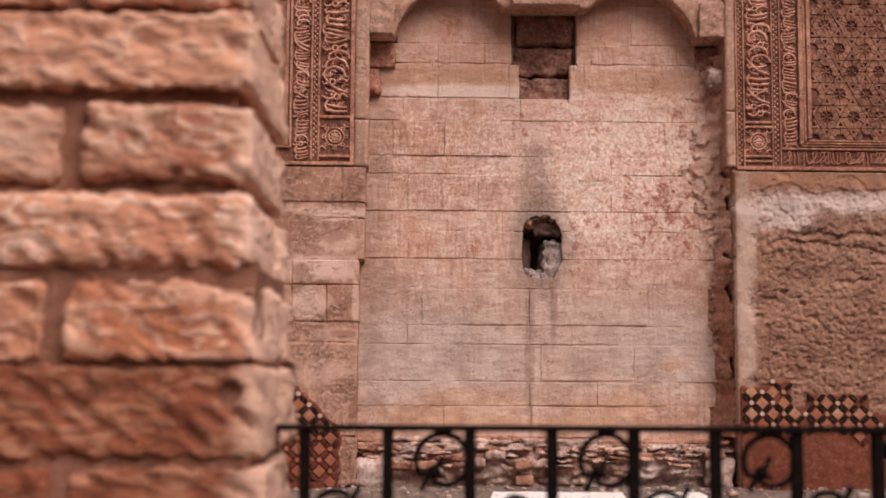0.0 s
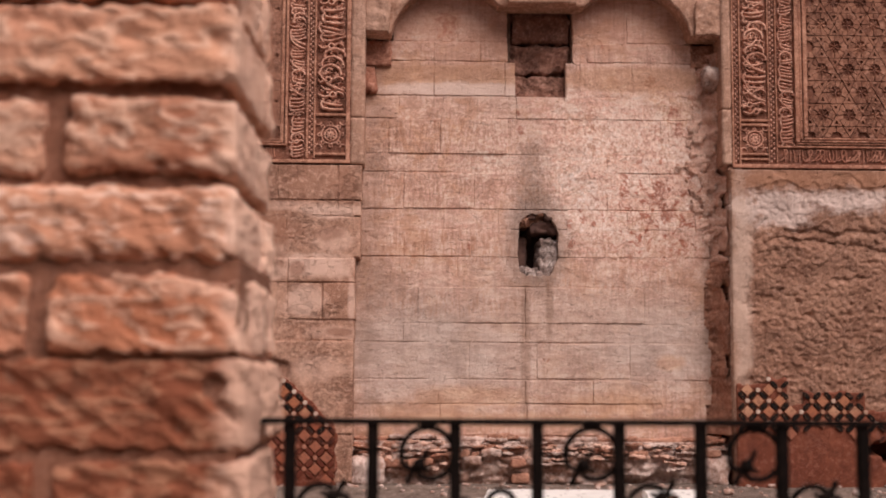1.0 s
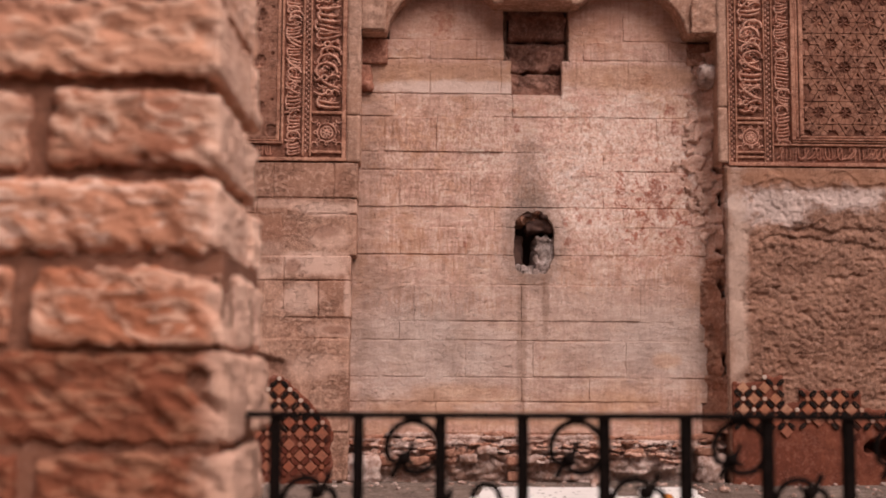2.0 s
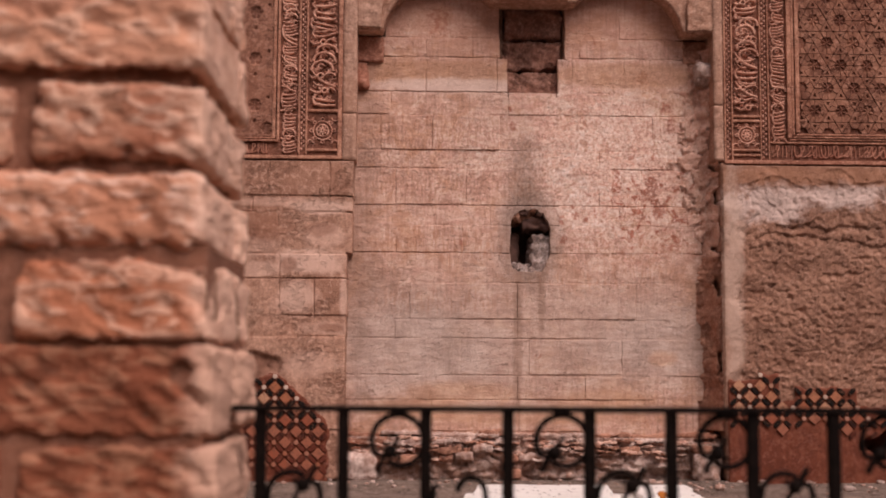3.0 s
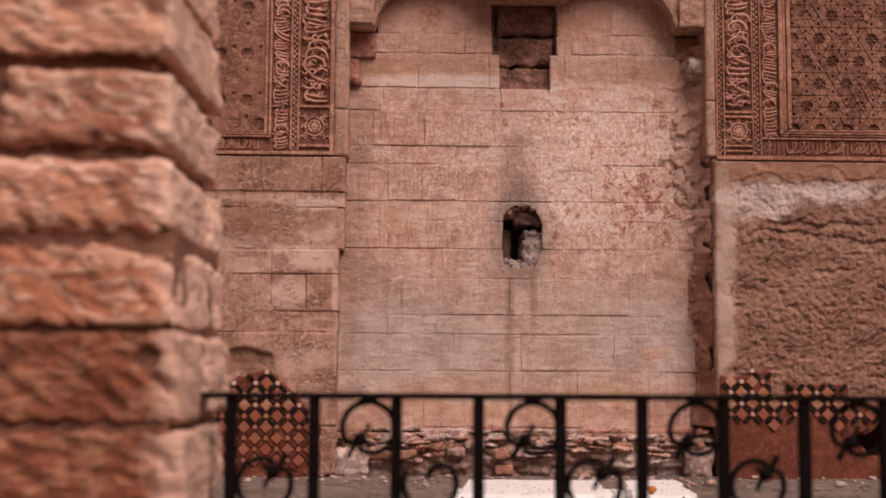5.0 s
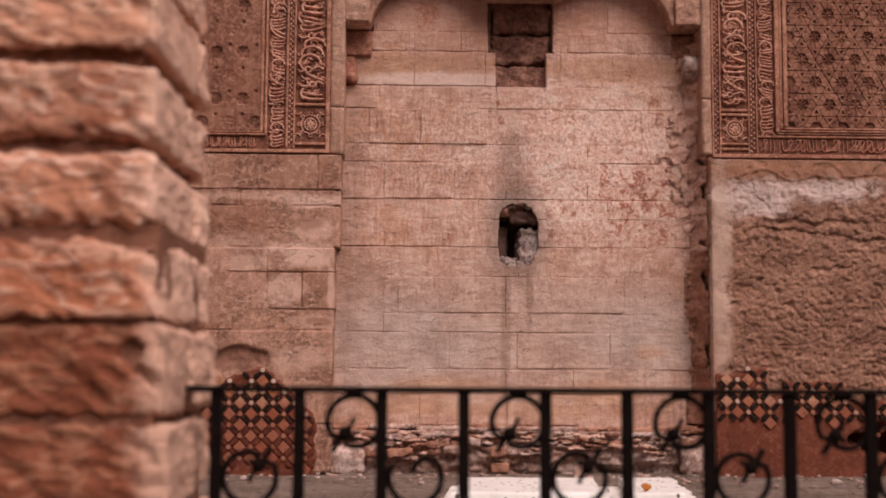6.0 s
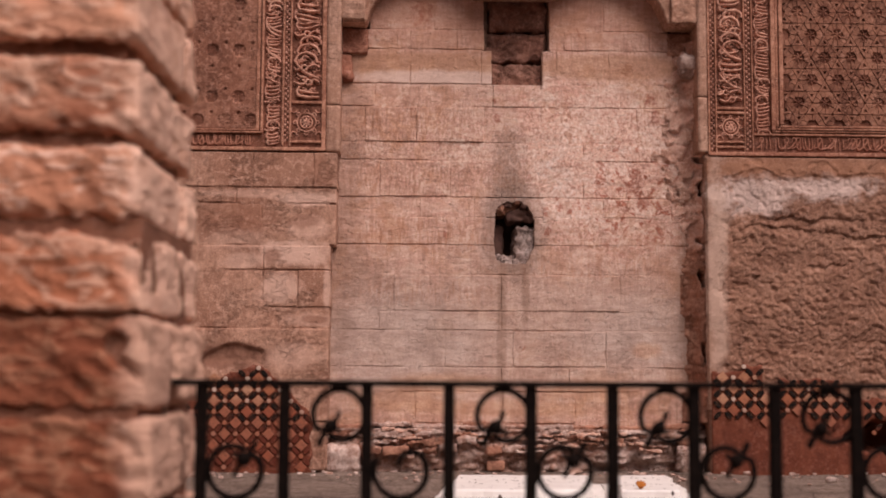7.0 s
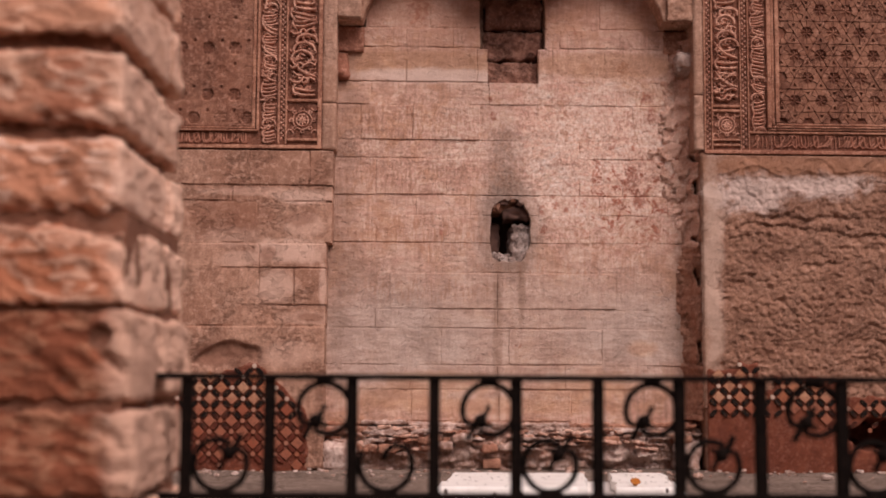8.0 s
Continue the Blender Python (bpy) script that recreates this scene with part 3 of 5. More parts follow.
# spandrel over the twin arches, with a worn abacus between them
def spandrel():
    outline = [(XL + 0.03, 2.217), (-0.10, 2.217)]
    for cx, r0, r1 in ((0.205, 169, 41), (1.075, 139, 11)):
        for k in range(14):
            a = radians(r0 + (r1 - r0) * k / 13)
            outline.append((cx + 0.30 * math.cos(a), 2.168 + 0.30 * math.sin(a)))
    outline += [(1.40, 2.217), (XR - 0.02, 2.217), (XR - 0.02, 3.3), (XL + 0.03, 3.3)]
    vs, fs = slab_mesh(outline, FACE + 0.03, BACK - 0.002, 0.006)
    mesh_object("arch_spandrel", vs, fs, PIER, wall)
    block("abacus", 0.475, 0.805, FACE - 0.02, BACK + 0.02, 2.365, 2.45, PIER, wall, 0.004, 0.003, 25, 3, 0.012)
    block("corbel_stone", -0.215, -0.095, FACE + 0.005, BACK + 0.03, 2.222, 2.40, PIER, wall, 0.005, 0.006, 25, 5, 0.01, 0, 0.006)
    block("shaft_stone", -0.235, -0.088, 6.135, 6.22, 2.085, 2.214, CARVED, wall, 0.004, 0.004, 25, 11, 0.01, 0, 0.006)
    block("shaft_stone", -0.235, -0.155, 6.11, 6.22, 1.945, 2.082, CARVED, wall, 0.02, 0.010, 22, 12, 0.01, 0, 0.012)
    block("shaft_stone", 1.39, 1.53, 6.15, 6.24, 2.09, 2.214, RED_RUBBLE, wall, 0.01, 0.010, 22, 13, 0.01, 0, 0.012)
    block("corbel_stone", 1.385, 1.52, FACE + 0.005, BACK + 0.03, 2.222, 2.40, PIER, wall, 0.005, 0.009, 25, 8, 0.01, 0, 0.008)


spandrel()


def hole_edge(a):
    """The rim of the sooty hole, by angle."""
    r = 1.0 + 0.10 * noise.noise(Vector((2.2 * math.cos(a), 2.2 * math.sin(a), 3.0))) + 0.07 * noise.noise(Vector((9 * math.cos(a), 9 * math.sin(a), 1.0)))
    c, s = math.cos(a), math.sin(a)
    k = (abs(c) ** 3.2 + abs(s) ** 3.2) ** (-1 / 3.2)
    return 0.634 + 0.098 * r * k * c, 1.208 + 0.152 * r * k * s


# courses of the niche: bottom, top and the upright joints
COURSES = [
    (0.288, 0.437, [0.16, 0.58, 0.93]),
    (0.437, 0.556, [0.15, 0.573, 0.901, 1.24]),
    (0.556, 0.733, [0.299, 0.628, 1.08]),
    (0.733, 0.824, [-0.02, 0.573, 1.012]),
    (0.824, 1.005, [0.051, 0.572, 1.15]),
    (1.005, 1.148, None),
    (1.148, 1.284, None),
    (1.284, 1.381, None),
    (1.381, 1.563, [-0.023, 0.322, 0.571, 0.974, 1.182]),
    (1.563, 1.652, [0.22, 0.626, 0.974, 1.31]),
    (1.652, 1.830, [-0.10, 0.154, 0.487, 0.961, 1.24]),
    (1.830, 1.943, [-0.05, 0.167, 0.528, 0.765, 1.157]),
]


def niche_blocks():
    seed = 10
    rnd = random.Random(4)
    for z0, z1, cuts in COURSES:
        if cuts is None:
            continue
        xs = [XL - 0.02] + cuts + [XR - 0.06 - (0.05 if z0 > 1.5 else 0) + rnd.uniform(-0.03, 0.02)]
        for x0, x1 in zip(xs, xs[1:]):
            seed += 1
            g = rnd.choice((0.0005, 0.0008, 0.0020))
            proud = rnd.uniform(-0.0035, 0.0035)
            if (z0, x0) in ((0.824, 0.572), (0.556, 0.628), (0.437, 0.573), (0.437, 0.901), (1.652, -0.10), (1.652, 0.154), (1.381, -0.023), (0.824, 0.051)):
                # beds that have lost their pointing
                g, proud = 0.0034, -0.0045
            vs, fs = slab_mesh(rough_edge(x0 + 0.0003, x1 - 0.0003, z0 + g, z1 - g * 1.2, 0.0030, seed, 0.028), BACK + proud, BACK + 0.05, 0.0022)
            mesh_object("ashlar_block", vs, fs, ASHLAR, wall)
    # the three courses that the hole breaks through
    for z0, z1, left, right in ((1.005, 1.148, [0.241], [0.903]), (1.148, 1.284, [-0.02, 0.31], [1.02]), (1.284, 1.381, [0.171, 0.44], [1.07, 1.404])):
        ls = [XL - 0.02] + left
        rs = right + [XR - 0.05]
        for x0, x1 in list(zip(ls, ls[1:])) + list(zip(rs, rs[1:])):
            seed += 1
            vs, fs = slab_mesh(rough_edge(x0 + 0.001, x1 - 0.001, z0 + 0.001, z1 - 0.0015, 0.003, seed, 0.028),
                               BACK + rnd.uniform(-0.003, 0.003), BACK + 0.05, 0.003)
            mesh_object("ashlar_block", vs, fs, ASHLAR, wall)
        for side, far in ((-1, ls[-1]), (1, rs[0])):
            rim = []
            for k in range(25):
                a = math.pi / 2 - math.pi * k / 24
                x, z = hole_edge(math.pi - a if side < 0 else a)
                rim.append((x, z))
            mid = 0.634
            inside = [(x, z) for x, z in rim if z0 + 0.001 < z < z1 - 0.0015]
            top_x = mid if z1 > rim[0][1] else min((p for p in rim), key=lambda p: abs(p[1] - z1))[0]
            low_x = mid if z0 < rim[-1][1] else min((p for p in rim), key=lambda p: abs(p[1] - z0))[0]
            zt, zl = z1 - 0.0015, z0 + 0.001
            if side < 0:
                path = [(low_x, zl)] + inside[::-1] + [(top_x, zt)]
                if z1 > rim[0][1]:
                    path = [(low_x, zl)] + inside[::-1] + [(mid - 0.001, zt)]
                if z0 < rim[-1][1]:
                    path = [(mid - 0.001, zl)] + inside[::-1] + [(top_x, zt)]
                outline = [(far + 0.001, zl)] + path + [(far + 0.001, zt)]
            else:
                path = [(top_x, zt)] + inside + [(low_x, zl)]
                outline = [(far - 0.001, zt)] + path + [(far - 0.001, zl)]
            vs, fs = slab_mesh(outline, BACK + rnd.uniform(-0.002, 0.002), BACK + 0.06, 0.002)
            mesh_object("ashlar_block", vs, fs, ASHLAR, wall)
    # upper courses, broken by the slot under the abacus
    for z0, z1, cuts in ((1.943, 2.116, [(-0.17, 0.12), (0.12, 0.47), (0.47, 0.525), (0.771, 0.84), (0.84, 1.10), (1.10, 1.42)]),
                         (2.116, 2.215, [(-0.09, 0.12), (0.12, 0.349), (0.349, 0.488), (0.805, 0.878), (0.878, 1.302), (1.302, 1.40)]),
                         (2.215, 2.42, [(-0.07, 0.233), (0.233, 0.485), (0.805, 1.075), (1.075, 1.40)]),
                         (2.42, 2.60, [(-0.10, 0.06), (0.06, 0.49), (0.80, 1.2), (1.2, 1.41)])):
        for x0, x1 in cuts:
            seed += 1
            vs, fs = slab_mesh(rough_edge(x0 + 0.001, x1 - 0.001, z0 + 0.001, z1 - 0.0015, 0.0035, seed, 0.028),
                               BACK + rnd.uniform(-0.004, 0.004), BACK + 0.05, 0.003)
            mesh_object("ashlar_block", vs, fs, ASHLAR, wall)


niche_blocks()


def pointing():
    """Limewashed pointing that fills most joints nearly flush and smears over some edges."""
    def depth(x, z):
        q = Vector((x * 3.1, 7.0, z * 7.5))
        return BACK + 0.0012 + 0.0062 * fractal(q, 4) + 0.0022 * fractal(Vector((x * 40, 1, z * 40)), 3)

    def skip(x, z):
        hole = abs(x - 0.634) < 0.135 and abs(z - 1.208) < 0.185
        return hole or (0.522 < x < 0.775 and z > 1.93) or (0.485 < x < 0.81 and z > 2.105) or (z > 2.06 and not -0.08 < x < 1.37)
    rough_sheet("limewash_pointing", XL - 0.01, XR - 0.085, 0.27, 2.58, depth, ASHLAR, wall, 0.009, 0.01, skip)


pointing()


def pockets():
    # rubble set back in the slot
    block("slot_stone", 0.49, 0.81, 6.205, 6.40, 2.065, 2.22, SLOT, wall, 0.03, 0.018, 14, 21, 0.009, 0, 0.018)
    block("slot_stone", 0.51, 0.785, 6.19, 6.40, 1.90, 2.055, SLOT, wall, 0.012, 0.012, 22, 22, 0.009, 0, 0.018)
    block("slot_stone", 0.50, 0.80, 6.185, 6.42, 2.222, 2.40, SLOT, wall, 0.03, 0.014, 18, 23, 0.010, 0, 0.018)
    # hole: lining darkened with painted shade, a pale broken stone low on one side
    bm = bmesh.new()
    add_box(bm, 0.505, 0.795, 6.40, 6.415, 1.03, 1.39)
    part("hole_lining", bm, SHADED_SOOT, wall)
    block("hole_stone", 0.632, 0.775, 6.185, 6.38, 1.02, 1.245, SOOTY, wall, 0.025, 0.016, 24, 31, 0.008, 6, 0.014)
    block("hole_stone", 0.56, 0.67, 6.20, 6.38, 1.02, 1.10, SOOTY, wall, 0.02, 0.014, 30, 32, 0.008, 0, 0.012)
    block("hole_stone", 0.54, 0.67, 6.20, 6.39, 1.300, 1.40, RED_RUBBLE, wall, 0.02, 0.014, 26, 33, 0.008, 0, 0.012)
    block("hole_stone", 0.60, 0.76, 6.19, 6.38, 1.265, 1.335, SHADED_SOOT, wall, 0.02, 0.012, 26, 34, 0.008, 0, 0.012)
    block("hole_stone", 0.51, 0.59, 6.27, 6.40, 1.10, 1.26, SHADED_SOOT, wall, 0.02, 0.01, 26, 35, 0.012)
    rnd = random.Random(8)
    for i in range(15):
        x, z = hole_edge(i * 2 * math.pi / 15 + 0.2)
        s = rnd.uniform(0.022, 0.055)
        if abs(z - 1.208) < 0.10:
            continue
        x, z = x + (0.634 - x) * rnd.uniform(0.0, 0.12), z + (1.208 - z) * rnd.uniform(-0.02, 0.08)
        block("rim_chip", x - s / 2, x + s / 2, BACK + 0.006, BACK + 0.07, z - s * 0.4, z + s * 0.4, SOOTY if z < 1.12 else rnd.choice((SHADED_SOOT, RED_RUBBLE)), wall, s * 0.15, s * 0.22, 40, 40 + i, 0.006, rnd.uniform(-40, 40), 0.006)


pockets()

# ---- piers: hewn blocks on one side, eroded plaster on the other ----
def left_pier():
    rnd = random.Random(12)
    seed = 60
    rows = [(0.733, 0.832, [-0.577], -0.247), (0.832, 1.007, [-0.567, -0.40], -0.244),
            (1.007, 1.125, [-0.565], -0.246), (1.125, 1.324, [-0.577], -0.222), (1.324, 1.400, [-0.70, -0.565], -0.221),
            (1.400, 1.571, [-0.62, -0.335], -0.219)]
    for z0, z1, cuts, edge in rows:
        xs = [-1.25] + cuts + [edge]
        for x0, x1 in zip(xs, xs[1:]):
            seed += 1
            vs, fs = slab_mesh(rough_edge(x0 + 0.001, x1 - 0.001, z0 + 0.001, z1 - 0.002, 0.003, seed),
                               FACE + rnd.uniform(-0.004, 0.006), BACK + 0.04 if x1 == edge else FACE + 0.06, 0.004)
            mesh_object("pier_block", vs, fs, PATCHED, wall)
    for i, (z0, z1) in enumerate(((0.07, 0.30), (0.30, 0.567))):
        jamb(-0.36, -0.252, z0, z1 - 0.003, 90 + i, PATCHED)
    for i, (z0, z1) in enumerate(((1.575, 1.80), (1.80, 2.7))):
        jamb(-0.279, -0.212, z0, z1 - 0.001, 95 + i, PIER)

    def smear(x, z):
        q = Vector((x * 4, 17.0, z * 8))
        return FACE + 0.004 + 0.010 * fractal(q, 4) + 0.003 * noise.noise(Vector((x * 45, 1, z * 45)))
    rough_sheet("limewash_pointing", -1.2, -0.255, 0.72, 1.565, smear, PATCHED, wall, 0.009, 0.01, lambda x, z: False)

    # crumbling plaster above the tiles
    def depth(x, z):
        q = Vector((x * 9, 2.0, z * 9))
        d = 0.007 * fractal(q, 5)
        rim = 0.665 - 2.4 * (x + 0.68) ** 2 - 0.05 * max(0.0, -0.75 - x) + 0.03 * noise.noise(Vector((x * 12, 4, 0)))
        inside = min(1.0, max(0.0, (rim - z) / 0.012)) * min(1.0, max(0.0, (z - 0.545) / 0.04)) * min(1.0, max(0.0, (-0.54 - x) / 0.03))
        return FACE - 0.002 + d + inside * (0.022 + 0.012 * fractal(q * 2, 4))
    rough_sheet("crumbling_plaster", -1.25, -0.252, 0.30, 0.731, depth, PATCHED, wall, 0.009, 0.03)


left_pier()


def right_pier():
    def depth(x, z):
        q = Vector((x * 8, 5.0, z * 8))
        edge = noise.noise(q * 0.7)
        rough = min(1.0, max(0.0, (x - 1.590 + 0.09 * edge) / 0.04)) * min(1.0, max(0.6 if z < 1.48 + 0.05 * edge else 0.0, (1.40 - z + 0.10 * edge) / 0.14))
        skin = 0.004 * fractal(q * 1.6, 4)
        v = fractal(Vector((x * 7.0, 5.0, z * 8.0)), 4)
        terrace = sum(0.0045 * min(1.0, max(0.0, (v - lv) / 0.05)) for lv in (-0.55, -0.2, 0.1, 0.4))
        w2 = fractal(Vector((x * 19, 8.0, z * 22)), 3)
        terrace += sum(0.0020 * min(1.0, max(0.0, (w2 - lv) / 0.10)) for lv in (-0.35, 0.0, 0.35))
        # hacked grooves that run down to one side
        lean = 1 if x + 0.03 * noise.noise(q) < 2.10 or x > 2.34 else -1
        g = math.sin(150 * (0.75 * z + 0.66 * lean * x) + 7.0 * noise.noise(q * 1.1) + 2.0 * noise.noise(q * 3.1))
        groove = max(0.0, g - 0.3) * min(1, max(0, (x - 1.80) / 0.1)) * min(1, max(0, (0.98 - z) / 0.15)) * max(0, noise.noise(q * 0.5) + 0.45)
        # flaking crust with broken edges
        crust = noise.noise(Vector((x * 9, 12.0, z * 10))) + 0.7 * noise.noise(Vector((x * 24, 3.0, z * 27)))
        ledge = (0.006 if crust > 0.12 else 0.0) * min(1, max(0, (x - 1.64) / 0.04))
        pit = max(0.0, noise.noise(Vector((x * 31, 3.0, z * 36))) - 0.22) + max(0.0, noise.noise(Vector((x * 62, 9.0, z * 70))) - 0.25)
        # long broken lips across the upper part
        lip = 0.0
        for zc, xa, xb in ((1.275, 1.80, 2.3), (1.235, 1.70, 2.05), (1.05, 2.02, 2.22), (1.20, 2.1, 2.6)):
            dz = z - zc - 0.03 * noise.noise(Vector((x * 9, zc * 7, 0))) - 0.012 * noise.noise(Vector((x * 31, zc * 7, 0)))
            if xa < x < xb and -0.035 < dz < 0:
                lip = max(lip, 0.014 * (1 + dz / 0.035))
        return FACE - 0.004 + skin + rough * (0.002 + 0.45 * terrace + 0.013 * groove + 0.022 * pit + 0.0040 * fractal(q * 5, 4)) + 0.8 * ledge + lip
    rough_sheet("eroded_plaster", 1.545, 2.75, 0.36, 1.565, depth, PLASTER, wall, 0.0052, 0.02)
    rough_sheet("eroded_plaster", 2.75, 3.4, 0.36, 1.565, depth, PLASTER, wall, 0.02, 0.05)
    for i, (z0, z1) in enumerate(((0.07, 0.62), (0.62, 1.15), (1.15, 1.40), (1.40, 1.58))):
        jamb(1.536 + 0.010 * (i < 2), 1.60, z0, z1 - 0.003, 110 + i, PLASTER)
    for i, (z0, z1) in enumerate(((1.59, 1.86), (1.86, 2.7))):
        jamb(1.508, 1.556, z0, z1 - 0.001, 120 + i, PIER)

    # broken masonry where the niche's angle shaft has been torn out
    def torn(x, z):
        q = Vector((x * 11, 9.0, z * 11))
        reach = 1.465 - 0.16 * max(0.0, min(1.0, (z - 1.15) / 0.2)) * max(0.0, 1 - abs(z - 1.6) / 0.6)
        rise = max(-0.6, min(1.0, (x - reach) / 0.05 + 0.9 * fractal(q * 0.9, 4)))
        flake = 0.013 if noise.noise(q * 1.9) + 0.6 * noise.noise(q * 4.3) > 0.05 else 0.0
        slope = min(1.0, max(0.0, (x - 1.455 + 0.02 * noise.noise(q * 0.8)) / 0.075))
        u, t = x + 0.022 * noise.noise(q * 2.3), z + 0.05 * noise.noise(q * 1.7 + Vector((5, 0, 0)))
        gap = max(max(0.0, 1 - math.hypot((u - 1.538) / wc, (t - zc) / hc)) for zc, hc, wc in ((0.62, 0.05, 0.010), (0.97, 0.04, 0.010), (1.17, 0.035, 0.026), (1.395, 0.045, 0.030), (1.56, 0.025, 0.020), (1.93, 0.07, 0.024)))
        low = 0.35 if z < 1.13 else 1.0
        crumbs = 0.009 * fractal(q * 4.0, 4) if z < 1.13 else 0.0
        return BACK + 0.008 - 0.022 * rise - 0.105 * slope * slope + 0.10 * min(1.0, 2.0 * gap) + crumbs + (low * (0.012 * fractal(q * 1.8, 5) + 1.5 * flake) if rise > -0.4 else 0.0)
    rough_sheet("torn_masonry", 1.25, 1.55, 1.13, 2.16, torn, TORN, wall, 0.006, 0.04)
    rough_sheet("torn_masonry", 1.37, 1.55, 0.30, 1.13, torn, RED_RUBBLE, wall, 0.006, 0.04)
    block("torn_stone", 1.435, 1.525, 6.05, 6.16, 1.985, 2.085, RUBBLE, wall, 0.03, 0.014, 26, 131, 0.009)


right_pier()


# ---- carved bands ----
def bar(parent, x0, x1, z0, z1, proud, mat=None, bevel=0.004, name="moulding"):
    bm = bmesh.new()
    add_box(bm, x0, x1, FACE - proud, FACE + 0.045, z0, z1, bevel)
    return part(name, bm, mat or MOULD, parent)


def arabesque(parent, x0, x1, z0, z1, seed, width, rise, y, mat, big=True):
    """A band of raised writing that runs up the wall: a waving base line, tall strokes across the band, bowls, loops and dots."""
    rnd = random.Random(seed)
    vs, fs = [], []
    w = x1 - x0

    def put(ctrl, k=1.0, h=1.0, steps=6):
        pts = [(x0 + w * min(0.96, max(0.04, a)), min(z1 - 0.004, max(z0 + 0.004, z + w * b))) for a, b in ctrl]
        ribbon(vs, fs, spline(pts, steps), width * k, y, rise * h)
    z = z0 + 0.05 * w
    while z < z1 - 0.12 * w:
        word = rnd.random() if not big else 0.20 + 0.78 * rnd.random()
        side = rnd.uniform(0.12, 0.30)
        if word < 0.38:
            # two to four tall strokes side by side, joined at the foot
            n = rnd.randint(1, 2) if big else rnd.randint(2, 4)
            gap = rnd.uniform(0.15, 0.20) if big else rnd.uniform(0.16, 0.22)
            lean = rnd.uniform(-0.12, 0.16)
            for i in range(n):
                top = rnd.uniform(0.84, 0.95)
                put([(side, gap * i + 0.04), (0.5, gap * i + lean * 0.3), (top - 0.10, gap * i + lean), (top, gap * i + lean + 0.05)], rnd.uniform(0.9, 1.15))
            put([(side + 0.02, -0.04), (side - 0.08, gap * n * 0.5), (side + 0.02, gap * n)], 1.0, 0.95)
            z += w * (gap * n + 0.02)
        elif word < 0.62:
            # a wide bowl with a tail that sweeps back
            r = rnd.uniform(0.24, 0.34)
            c = 0.52 + rnd.uniform(-0.08, 0.10)
            put([(c + 0.36, 0.02), (c + 0.30, r * 0.7), (c + 0.05, r * 1.15), (c - 0.26, r * 0.85), (c - 0.36, r * 0.2), (c - 0.30, -0.04)], 1.2)
            put([(c + 0.10, 0.18), (c - 0.06, 0.26), (c - 0.14, 0.14), (c, 0.08)], 0.7, 0.8)
            z += w * r * 1.05
        elif word < 0.82:
            # a small loop on the base line, with a stroke over it
            c = rnd.uniform(0.30, 0.62)
            ring = [(x0 + w * (c + 0.10 * math.cos(k * math.pi / 5)), min(z1 - 0.004, z + w * (0.12 + 0.09 * math.sin(k * math.pi / 5)))) for k in range(10)]
            ribbon(vs, fs, ring, width * 0.8, y, rise, True)
            put([(c - 0.1, 0.10), (c - 0.28, 0.04), (0.06, 0.14)], 1.0)
            put([(c + 0.10, 0.12), (0.74, 0.22), (0.92, 0.12)], 0.95)
            z += w * 0.27
        else:
            # a long slanting sweep across the band
            put([(0.92, 0.0), (0.70, 0.06), (0.42, 0.20), (0.16, 0.46), (0.06, 0.62)], 1.25)
            put([(0.50, 0.02), (0.30, 0.04), (0.16, 0.16)], 0.8, 0.8)
            z += w * 0.24
        if rnd.random() < 0.6:
            a, b, d = rnd.uniform(0.25, 0.85), rnd.uniform(-0.1, 0.05), 0.05
            put([(a - d, b), (a, b + d * 0.4), (a + d, b)], 0.9, 0.8, 3)
    # low tendrils between the strokes
    for _ in range(int((z1 - z0) * w * (2400 if big else 3000))):
        cx, cz = rnd.uniform(x0 + 0.10 * w, x1 - 0.10 * w), rnd.uniform(z0 + 0.012, z1 - 0.012)
        r, a0 = rnd.uniform(0.05, 0.10) * w, rnd.uniform(0, 6.28)
        turn = rnd.choice((-0.7, 0.7))
        pts = [(cx + r * (1 - k / 9) * math.cos(a0 + k * turn), cz + r * (1 - k / 9) * math.sin(a0 + k * turn)) for k in range(7)]
        ribbon(vs, fs, pts, width * 0.5, y, rise * 0.40)
    return mesh_object("carved_script", vs, fs, mat, parent, True)


def beaded(parent, x0, x1, z0, z1, y, mat):
    """A narrow border of small carved lozenges in two staggered rows."""
    vs, fs = [], []
    w = x1 - x0
    n = int((z1 - z0) / 0.0125)
    r = min(0.0062, w * 0.25)
    for i in range(n):
        cx, cz = (x0 + x1) / 2 + (w * 0.22 if i % 2 else -w * 0.22), z0 + (z1 - z0) * (i + 0.5) / n
        b = len(vs)
        vs += [(cx - r, y, cz), (cx, y, cz - r * 1.5), (cx + r, y, cz), (cx, y, cz + r * 1.5), (cx, y - 0.006, cz)]
        fs += [(b, b + 1, b + 4), (b + 1, b + 2, b + 4), (b + 2, b + 3, b + 4), (b + 3, b, b + 4)]
    return mesh_object("beaded_border", vs, fs, mat, parent)


